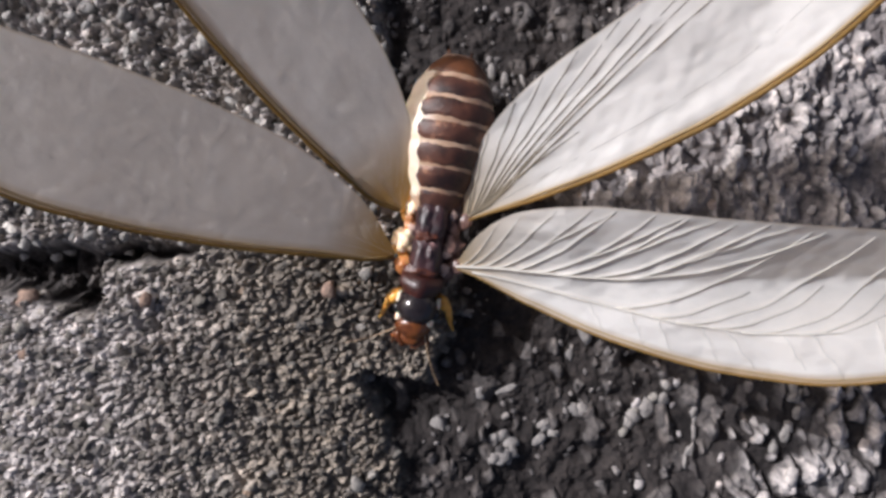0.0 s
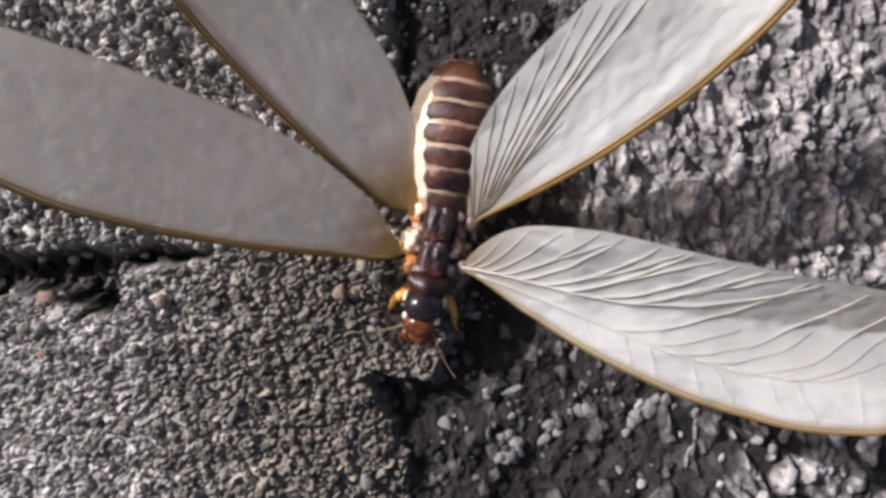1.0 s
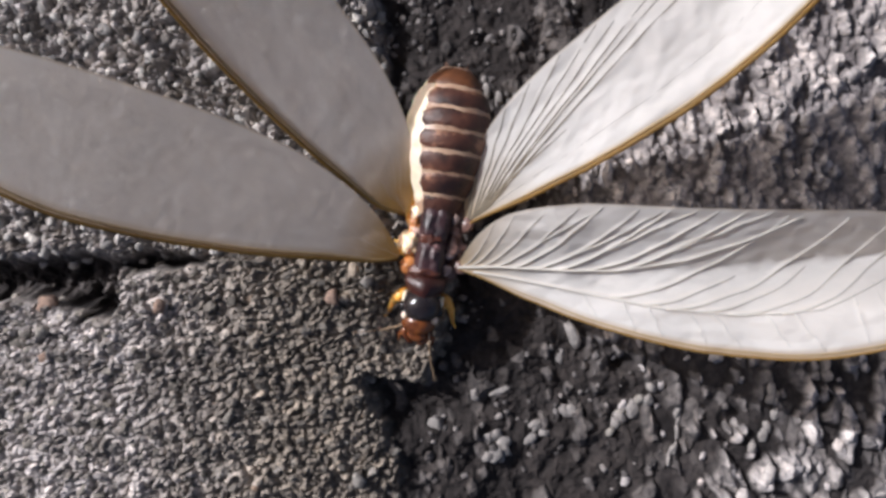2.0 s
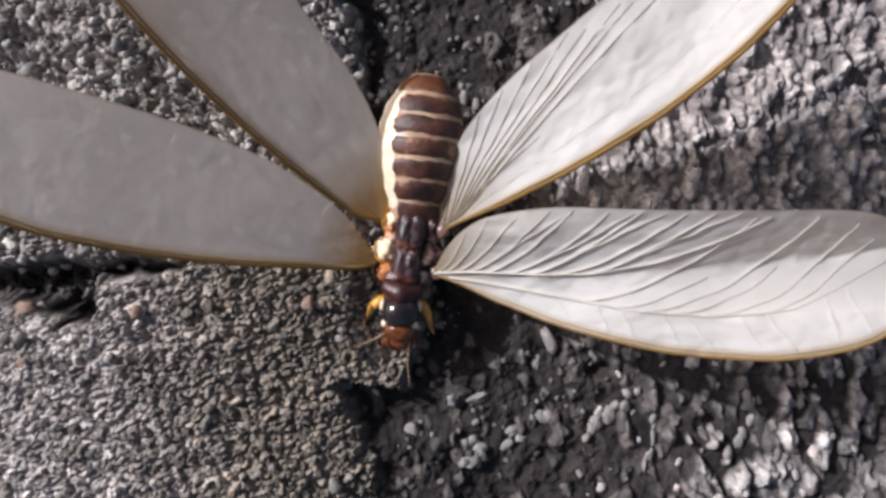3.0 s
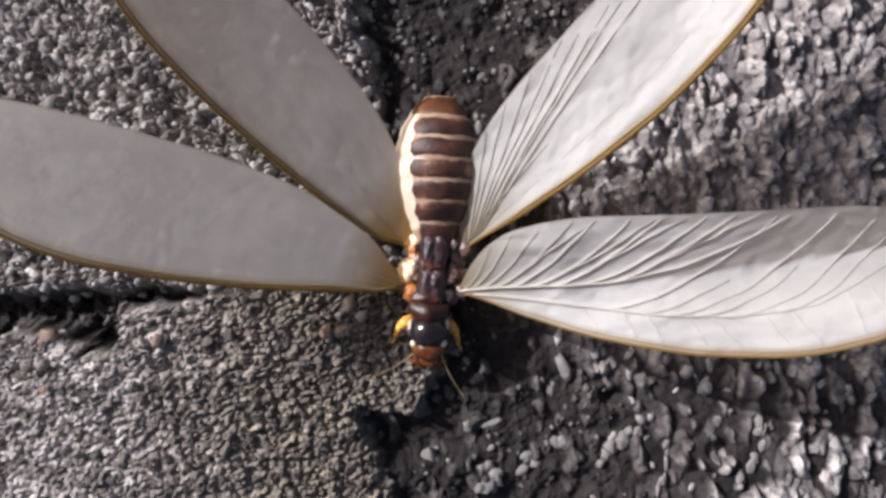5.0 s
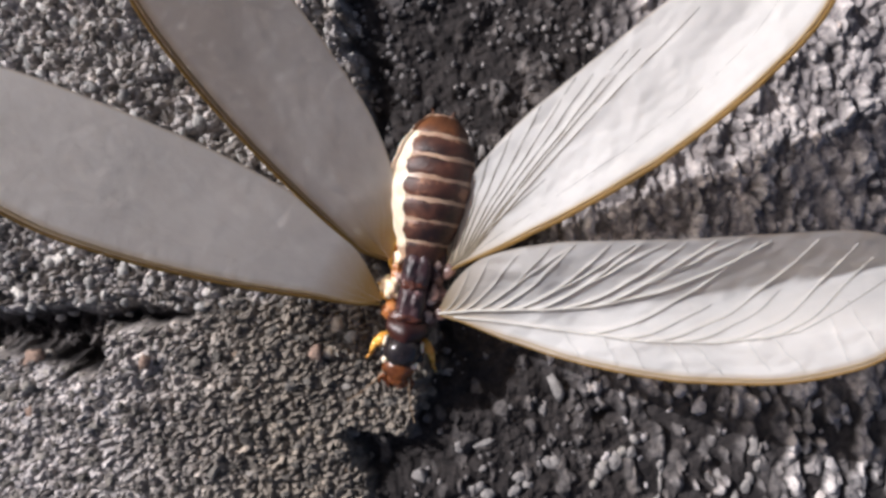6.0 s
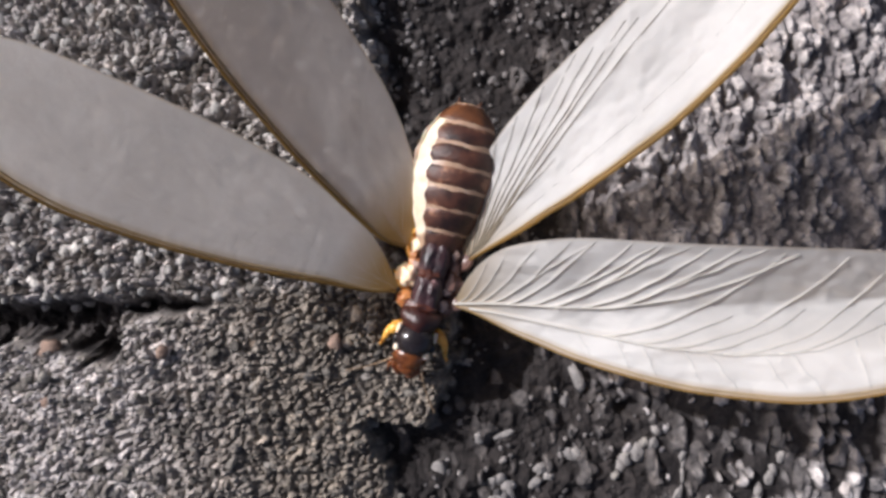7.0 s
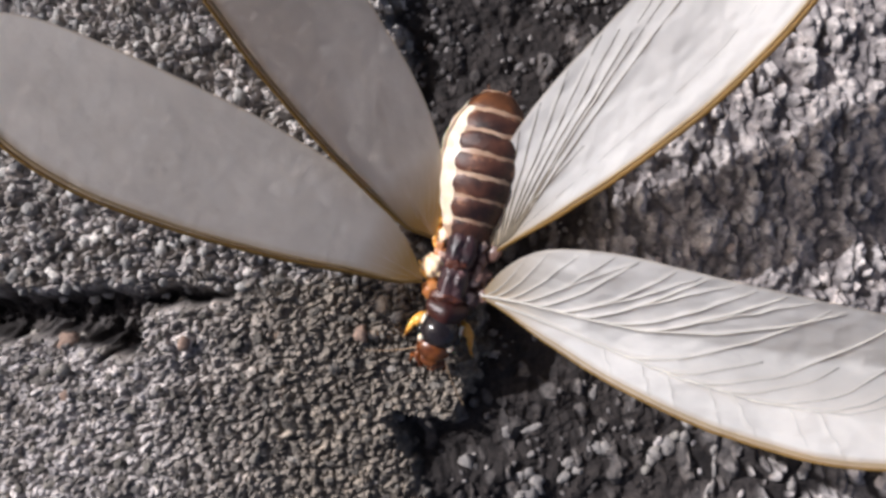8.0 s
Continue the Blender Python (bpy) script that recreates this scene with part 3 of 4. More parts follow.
def build_leg(sx, y, out, back, wide=1.0):
    """A leg from the thorax: thigh, shin and foot."""
    hip = Vector((sx * 0.75, y, BODY_Z - 0.7))
    knee = Vector((sx * (0.75 + out), y + back * 0.55, BODY_Z - 0.25))
    ankle = Vector((sx * (0.85 + out * 1.25), y + back * 1.5, 0.55))
    toe = ankle + Vector((sx * 0.2, back * 0.35, -0.15))
    mid = (hip + knee) / 2 + Vector((0, 0, 0.12))
    leg = part("leg", tube([hip, mid, knee], [0.2 * wide, 0.27 * wide, 0.17 * wide], 12), M_LEG, termite, "amber leg")
    part("shin", tube([knee, (knee + ankle) / 2, ankle], [0.15 * wide, 0.12 * wide, 0.09], 10), M_LEG, leg)
    part("foot", tube([ankle, (ankle + toe) / 2, toe], [0.08, 0.07, 0.03], 8), M_LEG, leg)


for sx in (-1, 1):
    build_leg(sx, -1.5, 0.62, -0.85, 1.2)
    build_leg(sx, 0.2, 0.7, 0.35)
    build_leg(sx, 1.5, 0.6, 0.9)

# Outlines of a wing along its length, as parts of the length: leading and trailing edge.
LEAD = [(0, 0), (0.05, -0.018), (0.17, -0.07), (0.31, -0.115), (0.51, -0.16), (0.70, -0.175), (0.86, -0.155), (0.95, -0.11), (0.985, -0.06), (1, 0)]
TRAIL = [(0, 0.012), (0.04, 0.06), (0.09, 0.10), (0.16, 0.132), (0.3, 0.145), (0.5, 0.125), (0.7, 0.11), (0.88, 0.095), (0.96, 0.06), (1, 0)]


# The wings of the shaded side are held flatter: their own outlines.
LEAD_FORE_L = [(0, 0), (0.05, -0.027), (0.17, -0.065), (0.31, -0.109), (0.51, -0.155), (0.70, -0.182), (0.86, -0.17), (0.95, -0.11), (0.985, -0.06), (1, 0)]
TRAIL_FORE_L = [(0, 0.012), (0.04, 0.04), (0.09, 0.074), (0.16, 0.1), (0.3, 0.13), (0.5, 0.127), (0.7, 0.106), (0.88, 0.08), (0.96, 0.05), (1, 0)]
LEAD_HIND_L = [(0, 0), (0.05, -0.045), (0.17, -0.088), (0.31, -0.127), (0.51, -0.168), (0.70, -0.188), (0.86, -0.155), (0.95, -0.11), (0.985, -0.06), (1, 0)]
TRAIL_HIND_L = [(0, 0.012), (0.04, 0.065), (0.09, 0.098), (0.16, 0.135), (0.3, 0.156), (0.5, 0.138), (0.7, 0.1), (0.88, 0.08), (0.96, 0.05), (1, 0)]


def eased(table, s):
    k = 0.09 * min(1.0, 5 * s, 6 * (1 - s))
    w = [(d / 6, 1 - abs(d) / 7) for d in range(-6, 7)]
    return sum(q * curve_at(table, min(max(s + d * k, 0), 1)) for d, q in w) / sum(q for d, q in w) * 0.985


class Wing:
    """Shape of one wing: length, width factor, side (1 or -1) and the trough across it."""

    def __init__(self, length, wide, side, seed, trough, ribs=1.0, fan=False, sag=0.0):
        self.ribs, self.fan, self.sag = ribs, fan, sag
        self.creases = None
        self.length, self.wide, self.side, self.seed, self.trough = length, wide, side, seed, trough

    def edges(self, s):
        lead, trail = (LEAD, TRAIL) if self.side > 0 else (LEAD_HIND_L, TRAIL_HIND_L) if self.fan else (LEAD_FORE_L, TRAIL_FORE_L)
        return eased(lead, s) * self.wide, eased(trail, s) * self.wide

    def surface(self, s, v, lift=0.0):
        """A point at s along the wing and v across it, both as parts of the length."""
        lo, hi = self.edges(s)
        mid = -0.055 * math.sin(math.pi * min(s * 1.05, 1.0))
        d = v - mid
        z = self.trough * ((0.26 + 0.34 * s * min(max(0.5 + d / 0.06, 0.0), 1.0)) * math.sqrt(d * d + 0.0003) + 0.8 * s * s * max(d, 0.0) ** 1.5)
        z += 0.012 * math.sin(math.pi * s) - 0.05 * s * s * s if self.side > 0 else (-0.05 if self.fan else 0.04) * s * (1 - s)
        t = min(max((v + 0.09) / 0.095, 0.0), 1.0)
        z -= self.sag * max(s - 0.25, 0.0) * t * t * (3 - 2 * t)
        crumple = noise.noise(Vector((s * 5.5, v * 16, self.seed))) * (0.005 if self.side > 0 else 0.0015) + noise.noise(Vector((s * 3.2, v * 8, self.seed + 3))) * 0.012 * self.ribs + noise.noise(Vector((s * 17, v * 34, self.seed + 5))) * 0.0036 * (0.1 + self.ribs) + noise.noise(Vector((s * 40, v * 60, self.seed + 9))) * 0.0019 * (0.1 + self.ribs)
        z += crumple * min(1, s * 5)
        if self.creases is not None:
            z += self.ridge(s, v)
        return Vector((s * self.length, self.side * v * self.length, z * self.length + lift))

    def crease(self, paths, high, wide):
        """Raise the skin into soft ridges along the veins."""
        dots, tall = [], []
        for pts, r in paths:
            n = len(pts)
            for k in range(n - 1):
                for q in range(8):
                    f = q / 8
                    dots.append((pts[k][0] + (pts[k + 1][0] - pts[k][0]) * f, pts[k][1] + (pts[k + 1][1] - pts[k][1]) * f))
                    tall.append(r / 0.064 * (1.0 - 0.5 * (k + f) / n) * min(1.0, 4.0 * (1 - (k + f) / (n - 1)) + 0.1))
        order = sorted(range(len(dots)), key=lambda i: dots[i][0])
        self.creases, self.tall = np.array([dots[i] for i in order]), np.array([tall[i] for i in order])
        self.high, self.crease_wide = high, wide

    def ridge(self, s, v):
        i, j = np.searchsorted(self.creases[:, 0], (s - 3 * self.crease_wide, s + 3 * self.crease_wide))
        if i >= j:
            return 0.0
        d2 = ((self.creases[i:j] - (s, v)) ** 2).sum(1)
        return float((self.tall[i:j] * np.exp(-d2 / self.crease_wide ** 2)).max()) * self.high * min(1.0, (0.35 if self.fan else 0.8) + 6 * s)


def vein_paths(w):
    """The wing's veins as lists of (s, v)."""
    paths = []
    n = 26

    def stem(table, s1):
        return [(s1 * k / n, curve_at(table, s1 * k / n) * w.wide) for k in range(n + 1)]

    upper = [(0, 0.004), (0.1, 0.006), (0.35, -0.004), (0.5, 0.014), (0.62, 0.05), (0.74, 0.1)]
    lower = [(0, 0.0), (0.12, -0.018), (0.3, -0.05), (0.45, -0.075), (0.6, -0.088), (0.75, -0.078), (0.9, -0.03), (0.99, 0.0)]
    paths.append((stem(upper, 0.3 if w.fan else 0.72), 0.05 if w.fan else 0.08))
    paths.append((stem(lower, 0.98), 0.012 if w.fan else 0.07))

    def branch(s0, v0, s1, bend, r, share=1.0):
        v1 = w.edges(s1)[1] * 0.985
        pts = []
        for k in range(15):
            t = share * k / 14
            wave = 0.006 * math.sin(math.pi * t) * noise.noise(Vector((5 * t, 9 * s0, w.seed)))
            pts.append((s0 + (s1 - s0) * t, v0 + (v1 - v0) * (t ** bend) + wave))
        paths.append((pts, r))

    rng = random.Random(int(w.seed))
    if w.fan:
        for k in range(10):
            s0 = 0.004 + 0.006 * k
            s1 = 0.1 + 0.06 * k + 0.0038 * k * k + rng.uniform(-0.008, 0.008)
            branch(s0, curve_at(upper, s0) * w.wide - 0.0012 * k, s1, rng.uniform(0.98, 1.08), 0.052, 0.97 if k < 6 else rng.uniform(0.72, 0.9))
    else:
        for k in range(9):
            s0 = 0.006 + 0.016 * k + 0.0036 * k * k + rng.uniform(-0.004, 0.004)
            s1 = 0.1 + 0.066 * k + rng.uniform(-0.012, 0.012)
            bend = rng.uniform(1.3, 1.6)
            v0, fine = curve_at(upper, s0) * w.wide, 0.03 + 0.005 * min(k, 6)
            branch(s0, v0, s1, bend, fine, 0.97)
            if k in (3, 5, 6, 8):
                t, v1 = 0.42, w.edges(s1)[1] * 0.985
                branch(s0 + (s1 - s0) * t, v0 + (v1 - v0) * t ** bend, s1 + 0.05, 1.05, 0.8 * fine, 0.95)
        for s0, s1, bend, share in ((0.34, 0.71, 1.8, 0.96), (0.41, 0.77, 1.9, 0.5), (0.46, 0.82, 2.1, 0.96), (0.52, 0.86, 2.0, 0.6), (0.58, 0.9, 2.2, 0.94), (0.68, 0.95, 1.8, 0.85)):
            branch(s0, curve_at(lower, s0) * w.wide, s1, bend, 0.06, share)
        for k in range(9):
            s0 = 0.3 + 0.07 * k + rng.uniform(-0.03, 0.03)
            v0, lo = curve_at(lower, s0) * w.wide, w.edges(s0 + 0.03)[0] * 0.9
            lean = rng.uniform(0.02, 0.06)
            paths.append(([(s0 + lean * q / 6, v0 + (lo - v0) * q / 6 + 0.004 * math.sin(2.0 * q + k)) for q in range(7)], 0.024))
    return paths


def build_wing(name, w, label):
    """One wing with its own origin at its root, along +x, flat in xy."""
    def membrane(u, q):
        s = 1 - (1 - u) ** 1.25 if u > 0.5 else u * (1 - 0.5 ** 1.25) / 0.5
        s = min(s, 0.9995)
        lo, hi = w.edges(s)
        return w.surface(s, lo + (hi - lo) * q)

    nu, nv = (340, 100) if w.side > 0 else (150, 44)
    veins = vein_paths(w)
    if w.side > 0:
        w.crease(veins, 0.0014 if w.fan else 0.0044, 0.004 if w.fan else 0.0036)
    bm, _ = sheet(nu, nv, membrane)
    shade = bm.verts.layers.float.new("pigment")
    band = 0.026 if w.side < 0 else 0.022
    bm.verts.ensure_lookup_table()
    for i in range(nu):
        row = [bm.verts[nv * i + j] for j in range(nv)]
        s = row[0].co.x / (w.length * MM)
        lo, hi = w.edges(min(max(s, 0.0), 1.0))
        for j, vert in enumerate(row):
            d = (hi - lo) * j / (nv - 1)
            edge = (0.75 if w.side < 0 else 0.55 + 0.4 * min(1.0, 1.6 * s)) * max(0.0, 1 - d / band) ** 0.7
            root = min(1.0, 1.4 * max(0.0, 1 - s / 0.17)) if w.side < 0 else 0.85 * max(0.0, 1 - s / 0.22) ** 1.6
            rim = 0.5 * max(0.0, 1 - (hi - lo - d) / 0.004)
            vert[shade] = min(1.0, max(edge, root, rim))
    wing = part(name, bm, M_WING, termite, label)

    def strand(shift, r, mat, sub, text):
        pts, rad = [], []
        for k in range(60):
            s = 0.002 + 0.975 * k / 59
            lo = w.edges(s)[0]
            pts.append(w.surface(s, lo + shift * min(1, s * 6), r * 0.3))
            rad.append(r * (1.15 - 0.45 * s) * (1.0 if w.side < 0 else 0.5 + 0.5 * min(1.0, 2.2 * s)))
        part(sub, tube(pts, rad, 8), mat, wing, text)

    heavy = 0.85 if w.side < 0 else 1.2 if w.fan else 0.62
    strand(0.0015, 0.1 * heavy, M_AMBER, "leading_edge", "amber leading edge")
    strand(0.0105, 0.07 * heavy, M_STRAW, "leading_vein", "straw-coloured vein along the leading edge")
    for pts, r in veins:
        r *= (0.88 if w.fan else 0.72) * w.ribs
        pts = [p for p in pts if w.edges(p[0])[0] < p[1] < w.edges(p[0])[1]]
        if len(pts) > 3:
            n = len(pts)
            part("vein", tube([w.surface(s, v, (0.1 if w.fan else 0.45) * r) for s, v in pts], [r * (1.1 - 0.55 * k / n) for k in range(n)], 6), M_WING if w.side < 0 else M_BROWN_VEIN if w.fan else M_VEIN, wing)
    if w.side > 0:
        part("wing_base", blob(-0.1, 0.05, -0.05, 0.5, 0.36, 0.26, 0.14, w.seed, 3), M_ROOT_SHADED, wing, "pinkish brown wing root")
    return wing


fore_r = build_wing("forewing", Wing(21.0, 1.06, 1, 1.0, 1.15, sag=0.27), "pale ribbed forewing with amber leading edge, sunlit")
hind_r = build_wing("hindwing", Wing(21.8, 0.92, 1, 2.0, 0.35, 0.85, True), "pale ribbed hindwing with amber leading edge, sunlit")
fore_l = build_wing("forewing", Wing(21.0, 1.0, -1, 3.0, 0.05, 0.09), "smoky grey forewing with amber leading edge, backlit")
hind_l = build_wing("hindwing", Wing(21.8, 0.88, -1, 4.0, 0.05, 0.09, True), "smoky grey hindwing with amber leading edge, backlit")

# ---- grains of the ground ----
def slab_keep(x, y):
    s, c, k, j = zones(x, y)
    return np.clip(s * 1.1, 0, 1)


def crumb_keep(x, y):
    s, c, k, j = zones(x, y)
    return np.clip(c, 0, 1)


def crust_keep(x, y):
    s, c, k, j = zones(x, y)
    clump = step(lumps(x, y), 0.15, 0.7) * (0.16 + 0.84 * step(y, -6.5, 0.5))
    return np.clip((1 - s - c) * k * clump, 0, 1)


def bare_keep(x, y):
    s, c, k, j = zones(x, y)
    clump = step(fbm(x, y, 1.6, 95, 3), 0.1, 0.6)
    return np.clip((1 - s - c) * (1 - k), 0, 1) * (0.015 + 0.1 * clump + 0.15 * clump * step(y, 3.0, 7.0))


pts, rng = scatter(1, 30000, -26, 2, -16, 2, slab_keep, 0.75)
lay_stones("grain", "grey uneven sand grains set in mortar", pts, rng, 0.12, 0.25, (0.6, 1.0), -0.45, M_SAND, M_SAND_ONE, 300, radians(14), ROUGH)
pts, rng = scatter(2, 26000, -27, 0, -1, 17, crumb_keep, 0.75)
lay_stones("crumb", "pale grey crumbs of weathered mortar", pts, rng, 0.18, 0.36, (0.6, 1.0), -0.45, M_PALE, M_SAND_ONE, 0, None, ROUGH)
pts, rng = scatter(3, 16000, 2, 28, -17, 17, crust_keep, 1.1)
lay_stones("crust_lump", "pale grey lime crust standing in drips", pts, rng, 0.14, 0.3, (0.6, 1.0), -0.3, M_CRUST, M_CRUST_ONE, 0, radians(85), ROUGH)
pts, rng = scatter(4, 12000, -5, 12, -17, 17, bare_keep, 0.3)
lay_stones("loose_grain", "scattered grey grains on dark concrete", pts, rng, 0.07, 0.2, (0.6, 1.0), 0.0, M_LOOSE, M_CRUST_ONE, 0, None, ROUGH)


def pebble(x, y, sx, sy, sz, turn, colour, label):
    """One stone or crust lump that stands out, set in the ground."""
    rng = np.random.default_rng(int(abs(x * 131 + y * 17) * 10))
    if colour == "white":
        sx, sy, sz = sx * rng.uniform(0.8, 1.7), sy * rng.uniform(0.8, 1.7), sz * rng.uniform(0.7, 1.1)
    me = bpy.data.meshes.new("pebble")
    pool = ROUGH
    corners, tris = pool[int(rng.integers(len(pool)))]
    me.from_pydata([tuple(p * MM) for p in corners * np.array([sx, sy, sz])], [], [tuple(int(i) for i in f) for f in tris])
    me.materials.append(STONES[colour])
    for p in me.polygons:
        p.use_smooth = True
    x, y = x + 0.2 * rng.normal(), y + 0.2 * rng.normal()
    turn = turn + 12 * rng.normal()
    ob = new("pebble", me)
    ob.parent = GROUND
    z = float(height(np.array([x]), np.array([y]))[0])
    ob.matrix_basis = Matrix.LocRotScale(Vector((x, y, z + (0.25 if colour != "white" else -0.1) * sz)) * MM, Euler((0.1, -0.15, radians(turn))), None)
    ob["label"] = label


STONES = {
    "cream": plain_stone("cream_stone", (0.5, 0.42, 0.33)),
    "grey": plain_stone("grey_stone", (0.26, 0.245, 0.225)),
    "pink": plain_stone("pink_stone", (0.27, 0.19, 0.15)),
    "white": plain_stone("white_stone", (0.26, 0.245, 0.235)),
}
pebble(-4.72, -0.71, 0.52, 0.46, 0.3, 10, "cream", "cream stone in the mortar")
pebble(-3.64, -1.33, 0.36, 0.3, 0.24, 40, "grey", "flat grey stone in the mortar")
pebble(-5.67, -1.87, 0.42, 0.34, 0.35, 80, "pink", "pinkish stone in the mortar")
pebble(-5.1, -1.95, 0.3, 0.28, 0.3, 20, "cream", "small cream stone")
pebble(-20.1, -2.6, 0.55, 0.45, 0.4, 0, "pink", "reddish stone at the joint")
pebble(-13.8, -2.0, 0.38, 0.3, 0.3, 100, "pink", "tan stone in the mortar")
pebble(-20.3, -5.1, 0.45, 0.4, 0.35, 30, "pink", "reddish stone in the mortar")
pebble(6.27, -7.63, 0.36, 0.34, 0.3, 0, "white", "round pale pebble")
pebble(6.46, -8.35, 0.28, 0.24, 0.3, 30, "white", "small pale pebble")
pebble(-0.5, -8.8, 0.32, 0.42, 0.35, -20, "white", "pale lump on dark concrete")
pebble(-3.9, -10.96, 0.36, 0.42, 0.35, 60, "grey", "grey stone at the edge of the mortar")
pebble(6.72, -4.35, 0.22, 0.55, 0.4, 5, "white", "upright pale crust lump")
pebble(6.4, -4.9, 0.25, 0.35, 0.3, -10, "white", "pale crust lump")
pebble(1.5, -2.85, 0.26, 0.24, 0.25, 0, "white", "white crumb beside the insect")
pebble(1.8, -6.6, 0.17, 0.2, 0.2, 0, "white", "small white crumb")
pebble(2.9, -6.85, 0.4, 0.12, 0.2, 25, "white", "white splinter")
for k in range(6):
    pebble(2.6 + 0.28 * (k % 4) + 0.1 * (k // 4), -9.2 - 0.62 * (k // 2) + 0.2 * (k % 3), 0.24 + 0.03 * (k % 3), 0.3, 0.3, 40 * k, "white", "pale crust lump")
for k in range(4):
    pebble(4.3 + 0.3 * k, -9.05 + 0.16 * k, 0.3, 0.22, 0.28, 30 * k, "white", "pale crust lump")
for k in range(9):
    pebble(8.6 + 0.3 * k, -8.9 + 0.27 * k, 0.3, 0.2 + 0.05 * (k % 3), 0.3, 42, "white" if k % 3 else "grey", "streak of pale crust")
for k in range(8):
    pebble(16.45 + 0.12 * k, -9.6 + 0.4 * k, 0.16 + 0.04 * (k % 2), 0.32, 0.35, -14, "white", "upright streak of pale crust")
for k in range(6):
    pebble(11.7 + 0.12 * k, -10.2 + 0.4 * k, 0.13, 0.3, 0.25, -16, "white", "thin streak of pale crust")
for k in range(5):
    pebble(2.5 + 0.5 * k, 8.9 - 0.35 * (k % 3) - 0.1 * k, 0.16, 0.42 - 0.05 * (k % 2), 0.3, 4 * k - 6, "white", "upright pale crust lump")


# ---- what moves ----
BODY_ROWS = [
    (0.0, -0.79, -0.58, -9.5),
    (0.5, -0.79, -0.47, -9.2),
    (1.0, -0.92, -0.40, -10.5),
    (1.5, -0.75, -0.30, -10.2),
    (2.8, -0.29, -0.08, -8.2),
    (3.0, -0.47, -0.16, -8.2),
    (3.5, -0.56, -0.14, -7.8),
    (4.0, -0.27, 0.27, -7.5),
    (4.5, -0.02, 0.32, -4.4),
    (6.0, -0.57, 0.38, -10.7),
    (6.5, -0.90, 0.45, -14.9),
    (7.0, -0.82, 0.36, -13.8),
    (7.5, -0.75, 0.31, -12.8),
    (8.0, -0.91, 0.31, -14.5),
]
ABDOMEN_ROWS = [
    (0.0, 0.0),
    (0.5, 1.3),
    (1.0, 2.6),
    (1.5, 1.5),
    (3.0, 2.5),
    (3.5, 2.6),
    (4.0, 2.3),
    (4.5, 3.7),
    (6.0, 1.5),
    (6.5, 1.6),
    (7.0, 1.3),
    (7.5, 0.8),
    (8.0, 1.2),
]
RF_ROWS = [
    (0.0, 6.8, 20.6, 9.2),
    (0.2, 9.0, 20.5, 8.7),
    (0.4, 4.0, 20.4, 8.3),
    (0.5, 4.4, 20.4, 8.0),
    (0.6, 3.5, 20.3, 8.9),
    (0.8, 7.0, 20.1, 10.8),
    (0.9, 3.0, 20.0, 11.7),
    (1.0, -0.2, 19.9, 12.6),
    (1.1, -1.5, 22.5, 8.5),
    (1.2, 7.3, 25.1, 4.4),
    (1.3, 6.3, 24.0, 5.9),
    (1.5, 9.2, 22.0, 8.9),
    (1.7, 10.0, 22.1, 8.8),
    (3.0, 10.1, 22.7, 8.1),
    (3.5, 9.6, 22.9, 4.9),
    (4.0, 8.5, 21.8, 4.3),
    (4.5, 10.2, 21.4, 6.1),
    (5.8, 11.2, 23.6, 2.9),
    (6.0, 16.3, 22.2, 5.6),
    (6.2, 10.6, 22.9, 1.5),
    (6.4, 1.9, 11.1, 10.9),
    (6.5, 7.1, 19.4, 3.4),
    (6.7, 6.5, 21.8, 3.3),
    (6.8, 5.5, 23.0, 3.2),
    (6.9, 14.3, 24.2, 3.1),
    (7.0, 15.1, 25.5, 3.1),
    (7.5, 15.0, 21.7, 2.8),
    (7.8, 15.6, 24.1, 0.3),
    (7.9, 9.0, 24.8, 3.0),
    (8.0, 4.3, 25.5, 5.8),
]
RH_ROWS = [
    (0.0, 47.5, 22.5, -11.4),
    (0.5, 51.0, 21.8, -13.4),
    (1.0, 58.7, 28.0, -6.3),
    (1.2, 59.1, 33.4, 5.4),
    (1.5, 54.5, 20.0, -19.5),
    (3.0, 51.6, 20.3, -17.2),
    (3.5, 58.0, 22.6, -11.3),
    (4.0, 55.4, 22.9, -9.3),
    (4.5, 54.7, 20.7, -16.1),
    (5.8, 59.0, 19.0, -22.3),
    (6.0, 53.9, 18.9, -24.6),
    (6.2, 62.7, 20.0, -21.4),
    (6.4, 64.5, 20.7, -19.3),
    (6.5, 66.1, 21.1, -18.8),
    (7.0, 62.8, 19.7, -27.3),
    (7.5, 59.7, 19.5, -21.1),
    (7.8, 59.7, 20.3, -14.4),
    (8.0, 65.0, 21.5, -20.2),
]
LF_ROWS = [
    (0.0, 164.4, 29.6, 6.4),
    (0.5, 165.2, 29.6, 6.2),
    (1.5, 165.7, 29.0, 6.3),
    (3.0, 165.7, 28.7, 7.8),
    (3.5, 165.6, 28.5, 8.0),
    (4.5, 164.5, 27.0, 6.1),
    (6.0, 161.3, 24.7, 4.2),
    (6.5, 163.7, 23.5, 3.1),
    (7.5, 162.7, 24.7, 5.7),
    (8.0, 163.7, 24.5, 10.3),
]
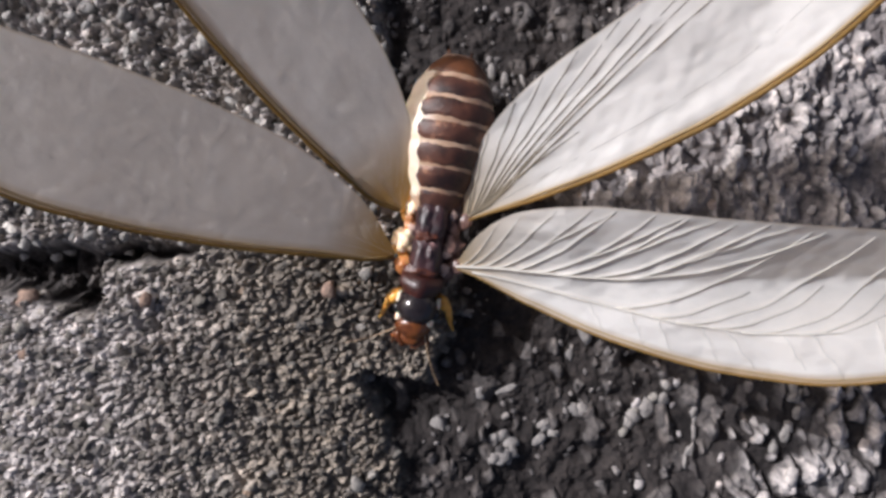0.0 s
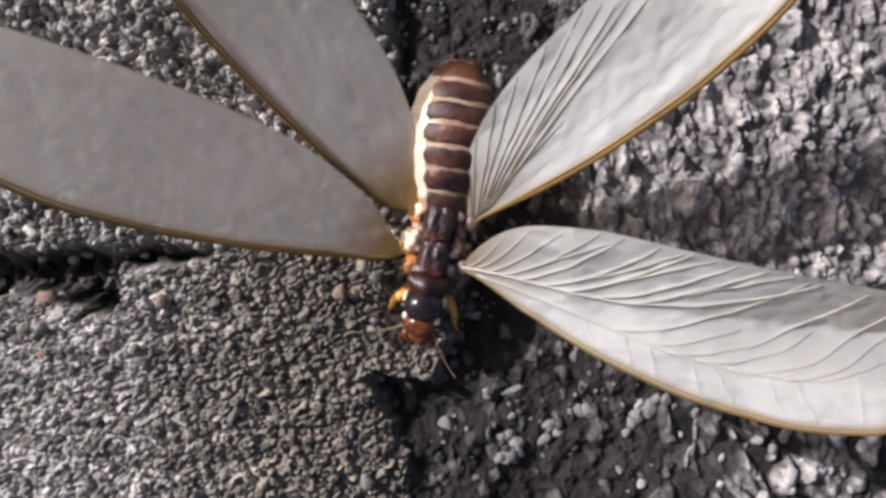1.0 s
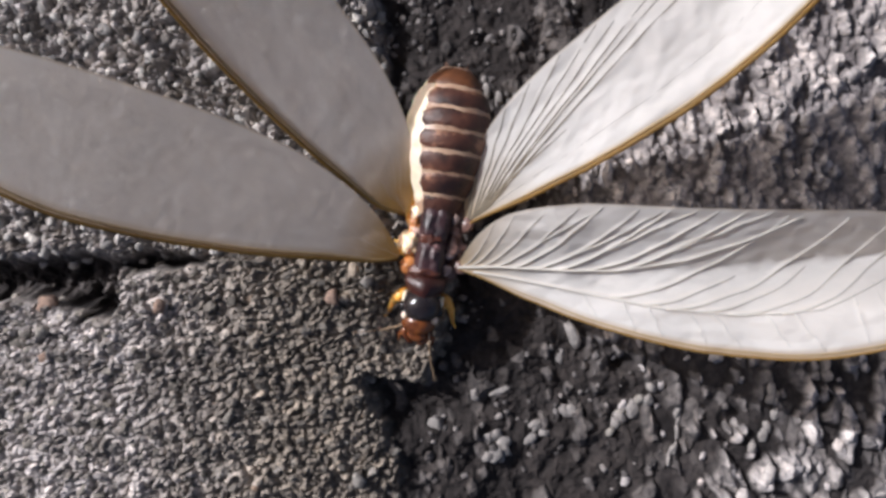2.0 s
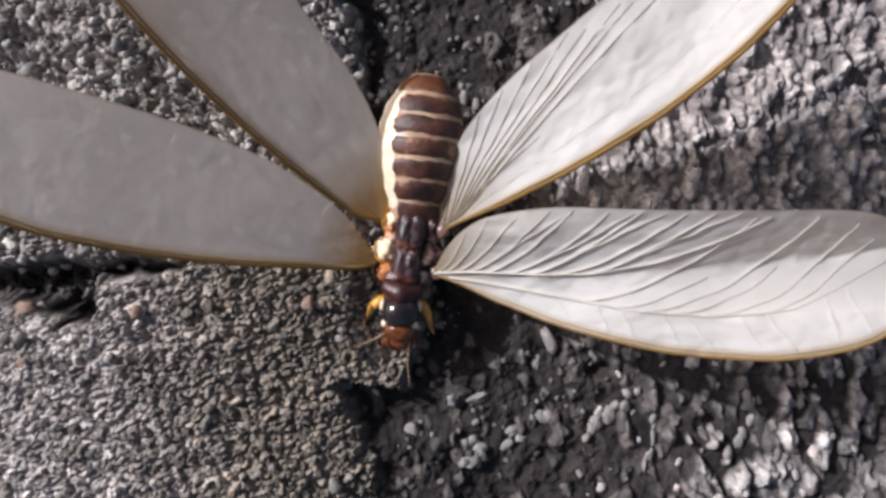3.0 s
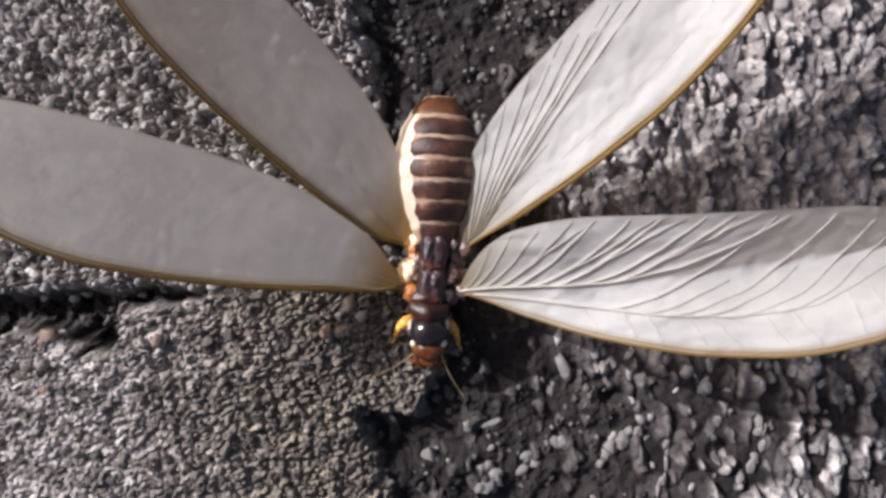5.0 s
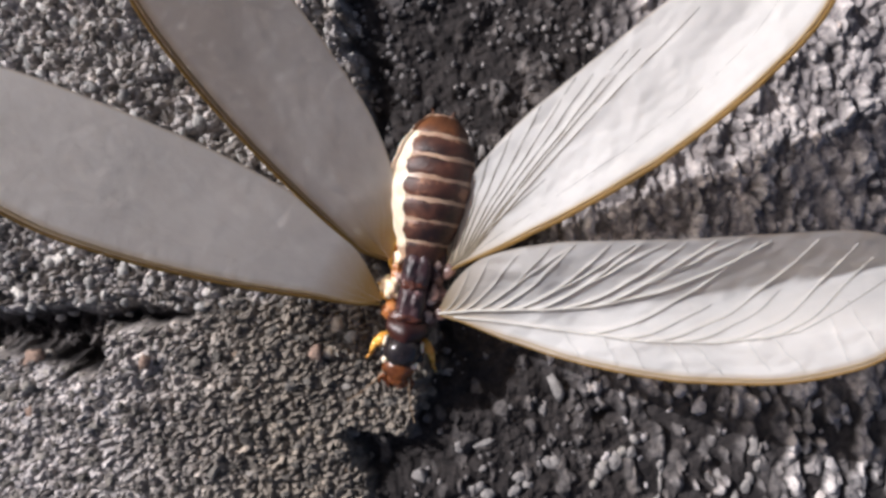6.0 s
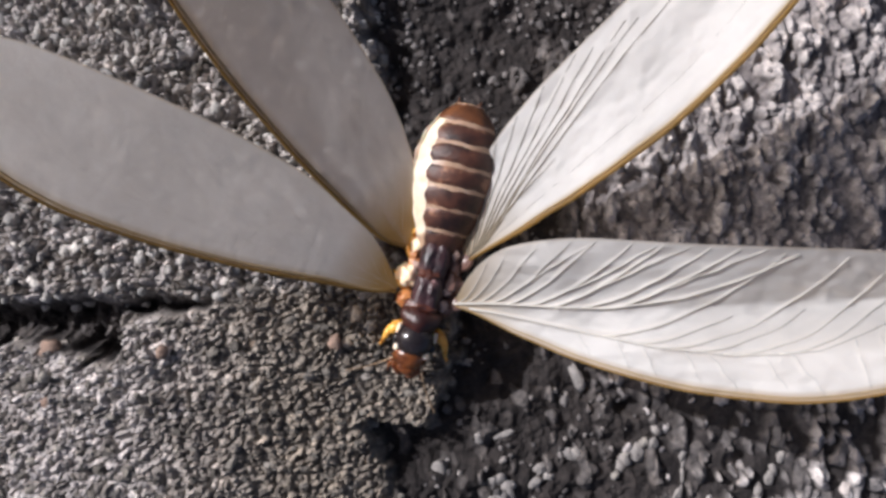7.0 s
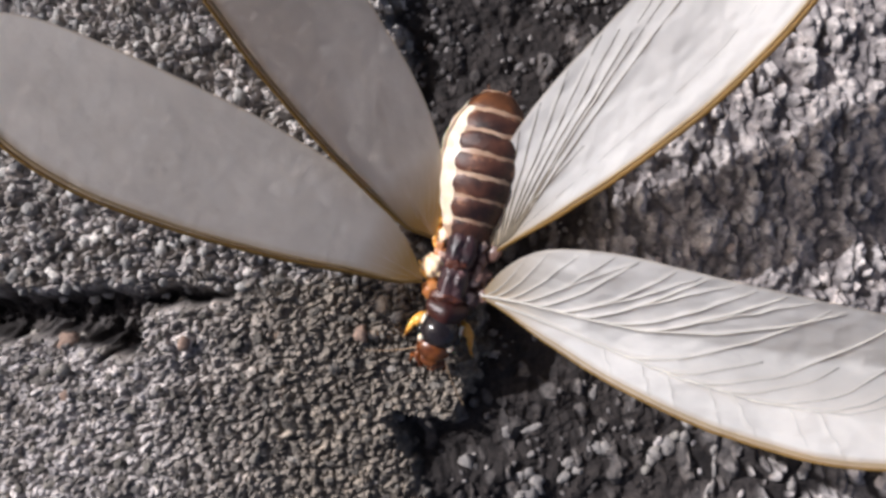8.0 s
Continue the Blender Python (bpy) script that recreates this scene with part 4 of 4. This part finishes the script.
LH_ROWS = [
    (0.0, 129.4, 28.5, 8.2),
    (0.5, 131.8, 28.5, 8.9),
    (1.5, 132.6, 28.5, 11.0),
    (3.0, 132.5, 28.2, 14.3),
    (3.5, 132.9, 27.9, 16.1),
    (4.5, 131.7, 27.5, 17.1),
    (6.0, 129.8, 27.2, 18.3),
    (6.5, 132.8, 27.3, 18.2),
    (7.5, 130.8, 27.3, 19.7),
    (8.0, 132.9, 27.9, 17.9),
]


ROOTS = {"fore": (1.48, -0.02, 2.4), "hind": (1.5, 2.1, 2.4)}


def wing_pose(side, root, sweep, raise_, twist):
    x, y, z = root
    return pose(side * x * MM, y * MM, z * MM) @ pose(0, 0, 0, 0, 0, sweep) @ pose(0, 0, 0, 0, -raise_, 0) @ pose(0, 0, 0, twist, 0, 0)


def motions():
    walk(termite, [(t, pose(x * MM, y * MM, 0, 0, 0, rz)) for t, x, y, rz in BODY_ROWS])
    for wing, rows, side, root in ((fore_r, RF_ROWS, 1, "fore"), (hind_r, RH_ROWS, 1, "hind"), (fore_l, LF_ROWS, -1, "fore"), (hind_l, LH_ROWS, -1, "hind")):
        walk(wing, [(t, wing_pose(side, ROOTS[root], a, b, c)) for t, a, b, c in rows])
    hinge = (0, 2.2 * MM, 0)
    walk(abdomen, [(t, pose(*hinge, 0, 0, a) @ pose(0, -2.2 * MM, 0)) for t, a in ABDOMEN_ROWS])
    walk(head, [(t, pose(0, -1.45 * MM, (BODY_Z - 0.05) * MM, 0, 0, a)) for t, a in HEAD_ROWS])
    walk(antenna_l, [(t, pose(-0.55 * MM, -1.55 * MM, 0.1 * MM, 14, 0, -a)) for t, a in FEELER_L_ROWS])
    walk(antenna_r, [(t, pose(0.55 * MM, -1.55 * MM, 0.1 * MM, 14, 0, a)) for t, a in FEELER_R_ROWS])


HEAD_ROWS = [(0.0, -3.0), (0.5, 1.5), (1.0, 0.0), (1.5, -1.5), (3.0, 6.0), (3.5, 11.0), (4.0, 1.0), (4.5, 6.0), (6.0, -1.5), (6.5, -6.0), (7.0, -4.0), (7.5, 0.0), (8.0, -6.0)]
FEELER_L_ROWS = [(0.0, 48.0), (1.0, 58.0), (3.0, 53.0), (4.0, 36.0), (5.0, 48.0), (5.8, 25.0), (7.0, 43.0), (8.0, 53.0)]
FEELER_R_ROWS = [(0.0, 15.0), (1.0, 25.0), (2.2, 0.0), (3.0, -10.0), (4.0, -5.0), (4.5, 20.0), (5.8, 6.0), (7.0, 22.0), (8.0, 30.0)]

motions()
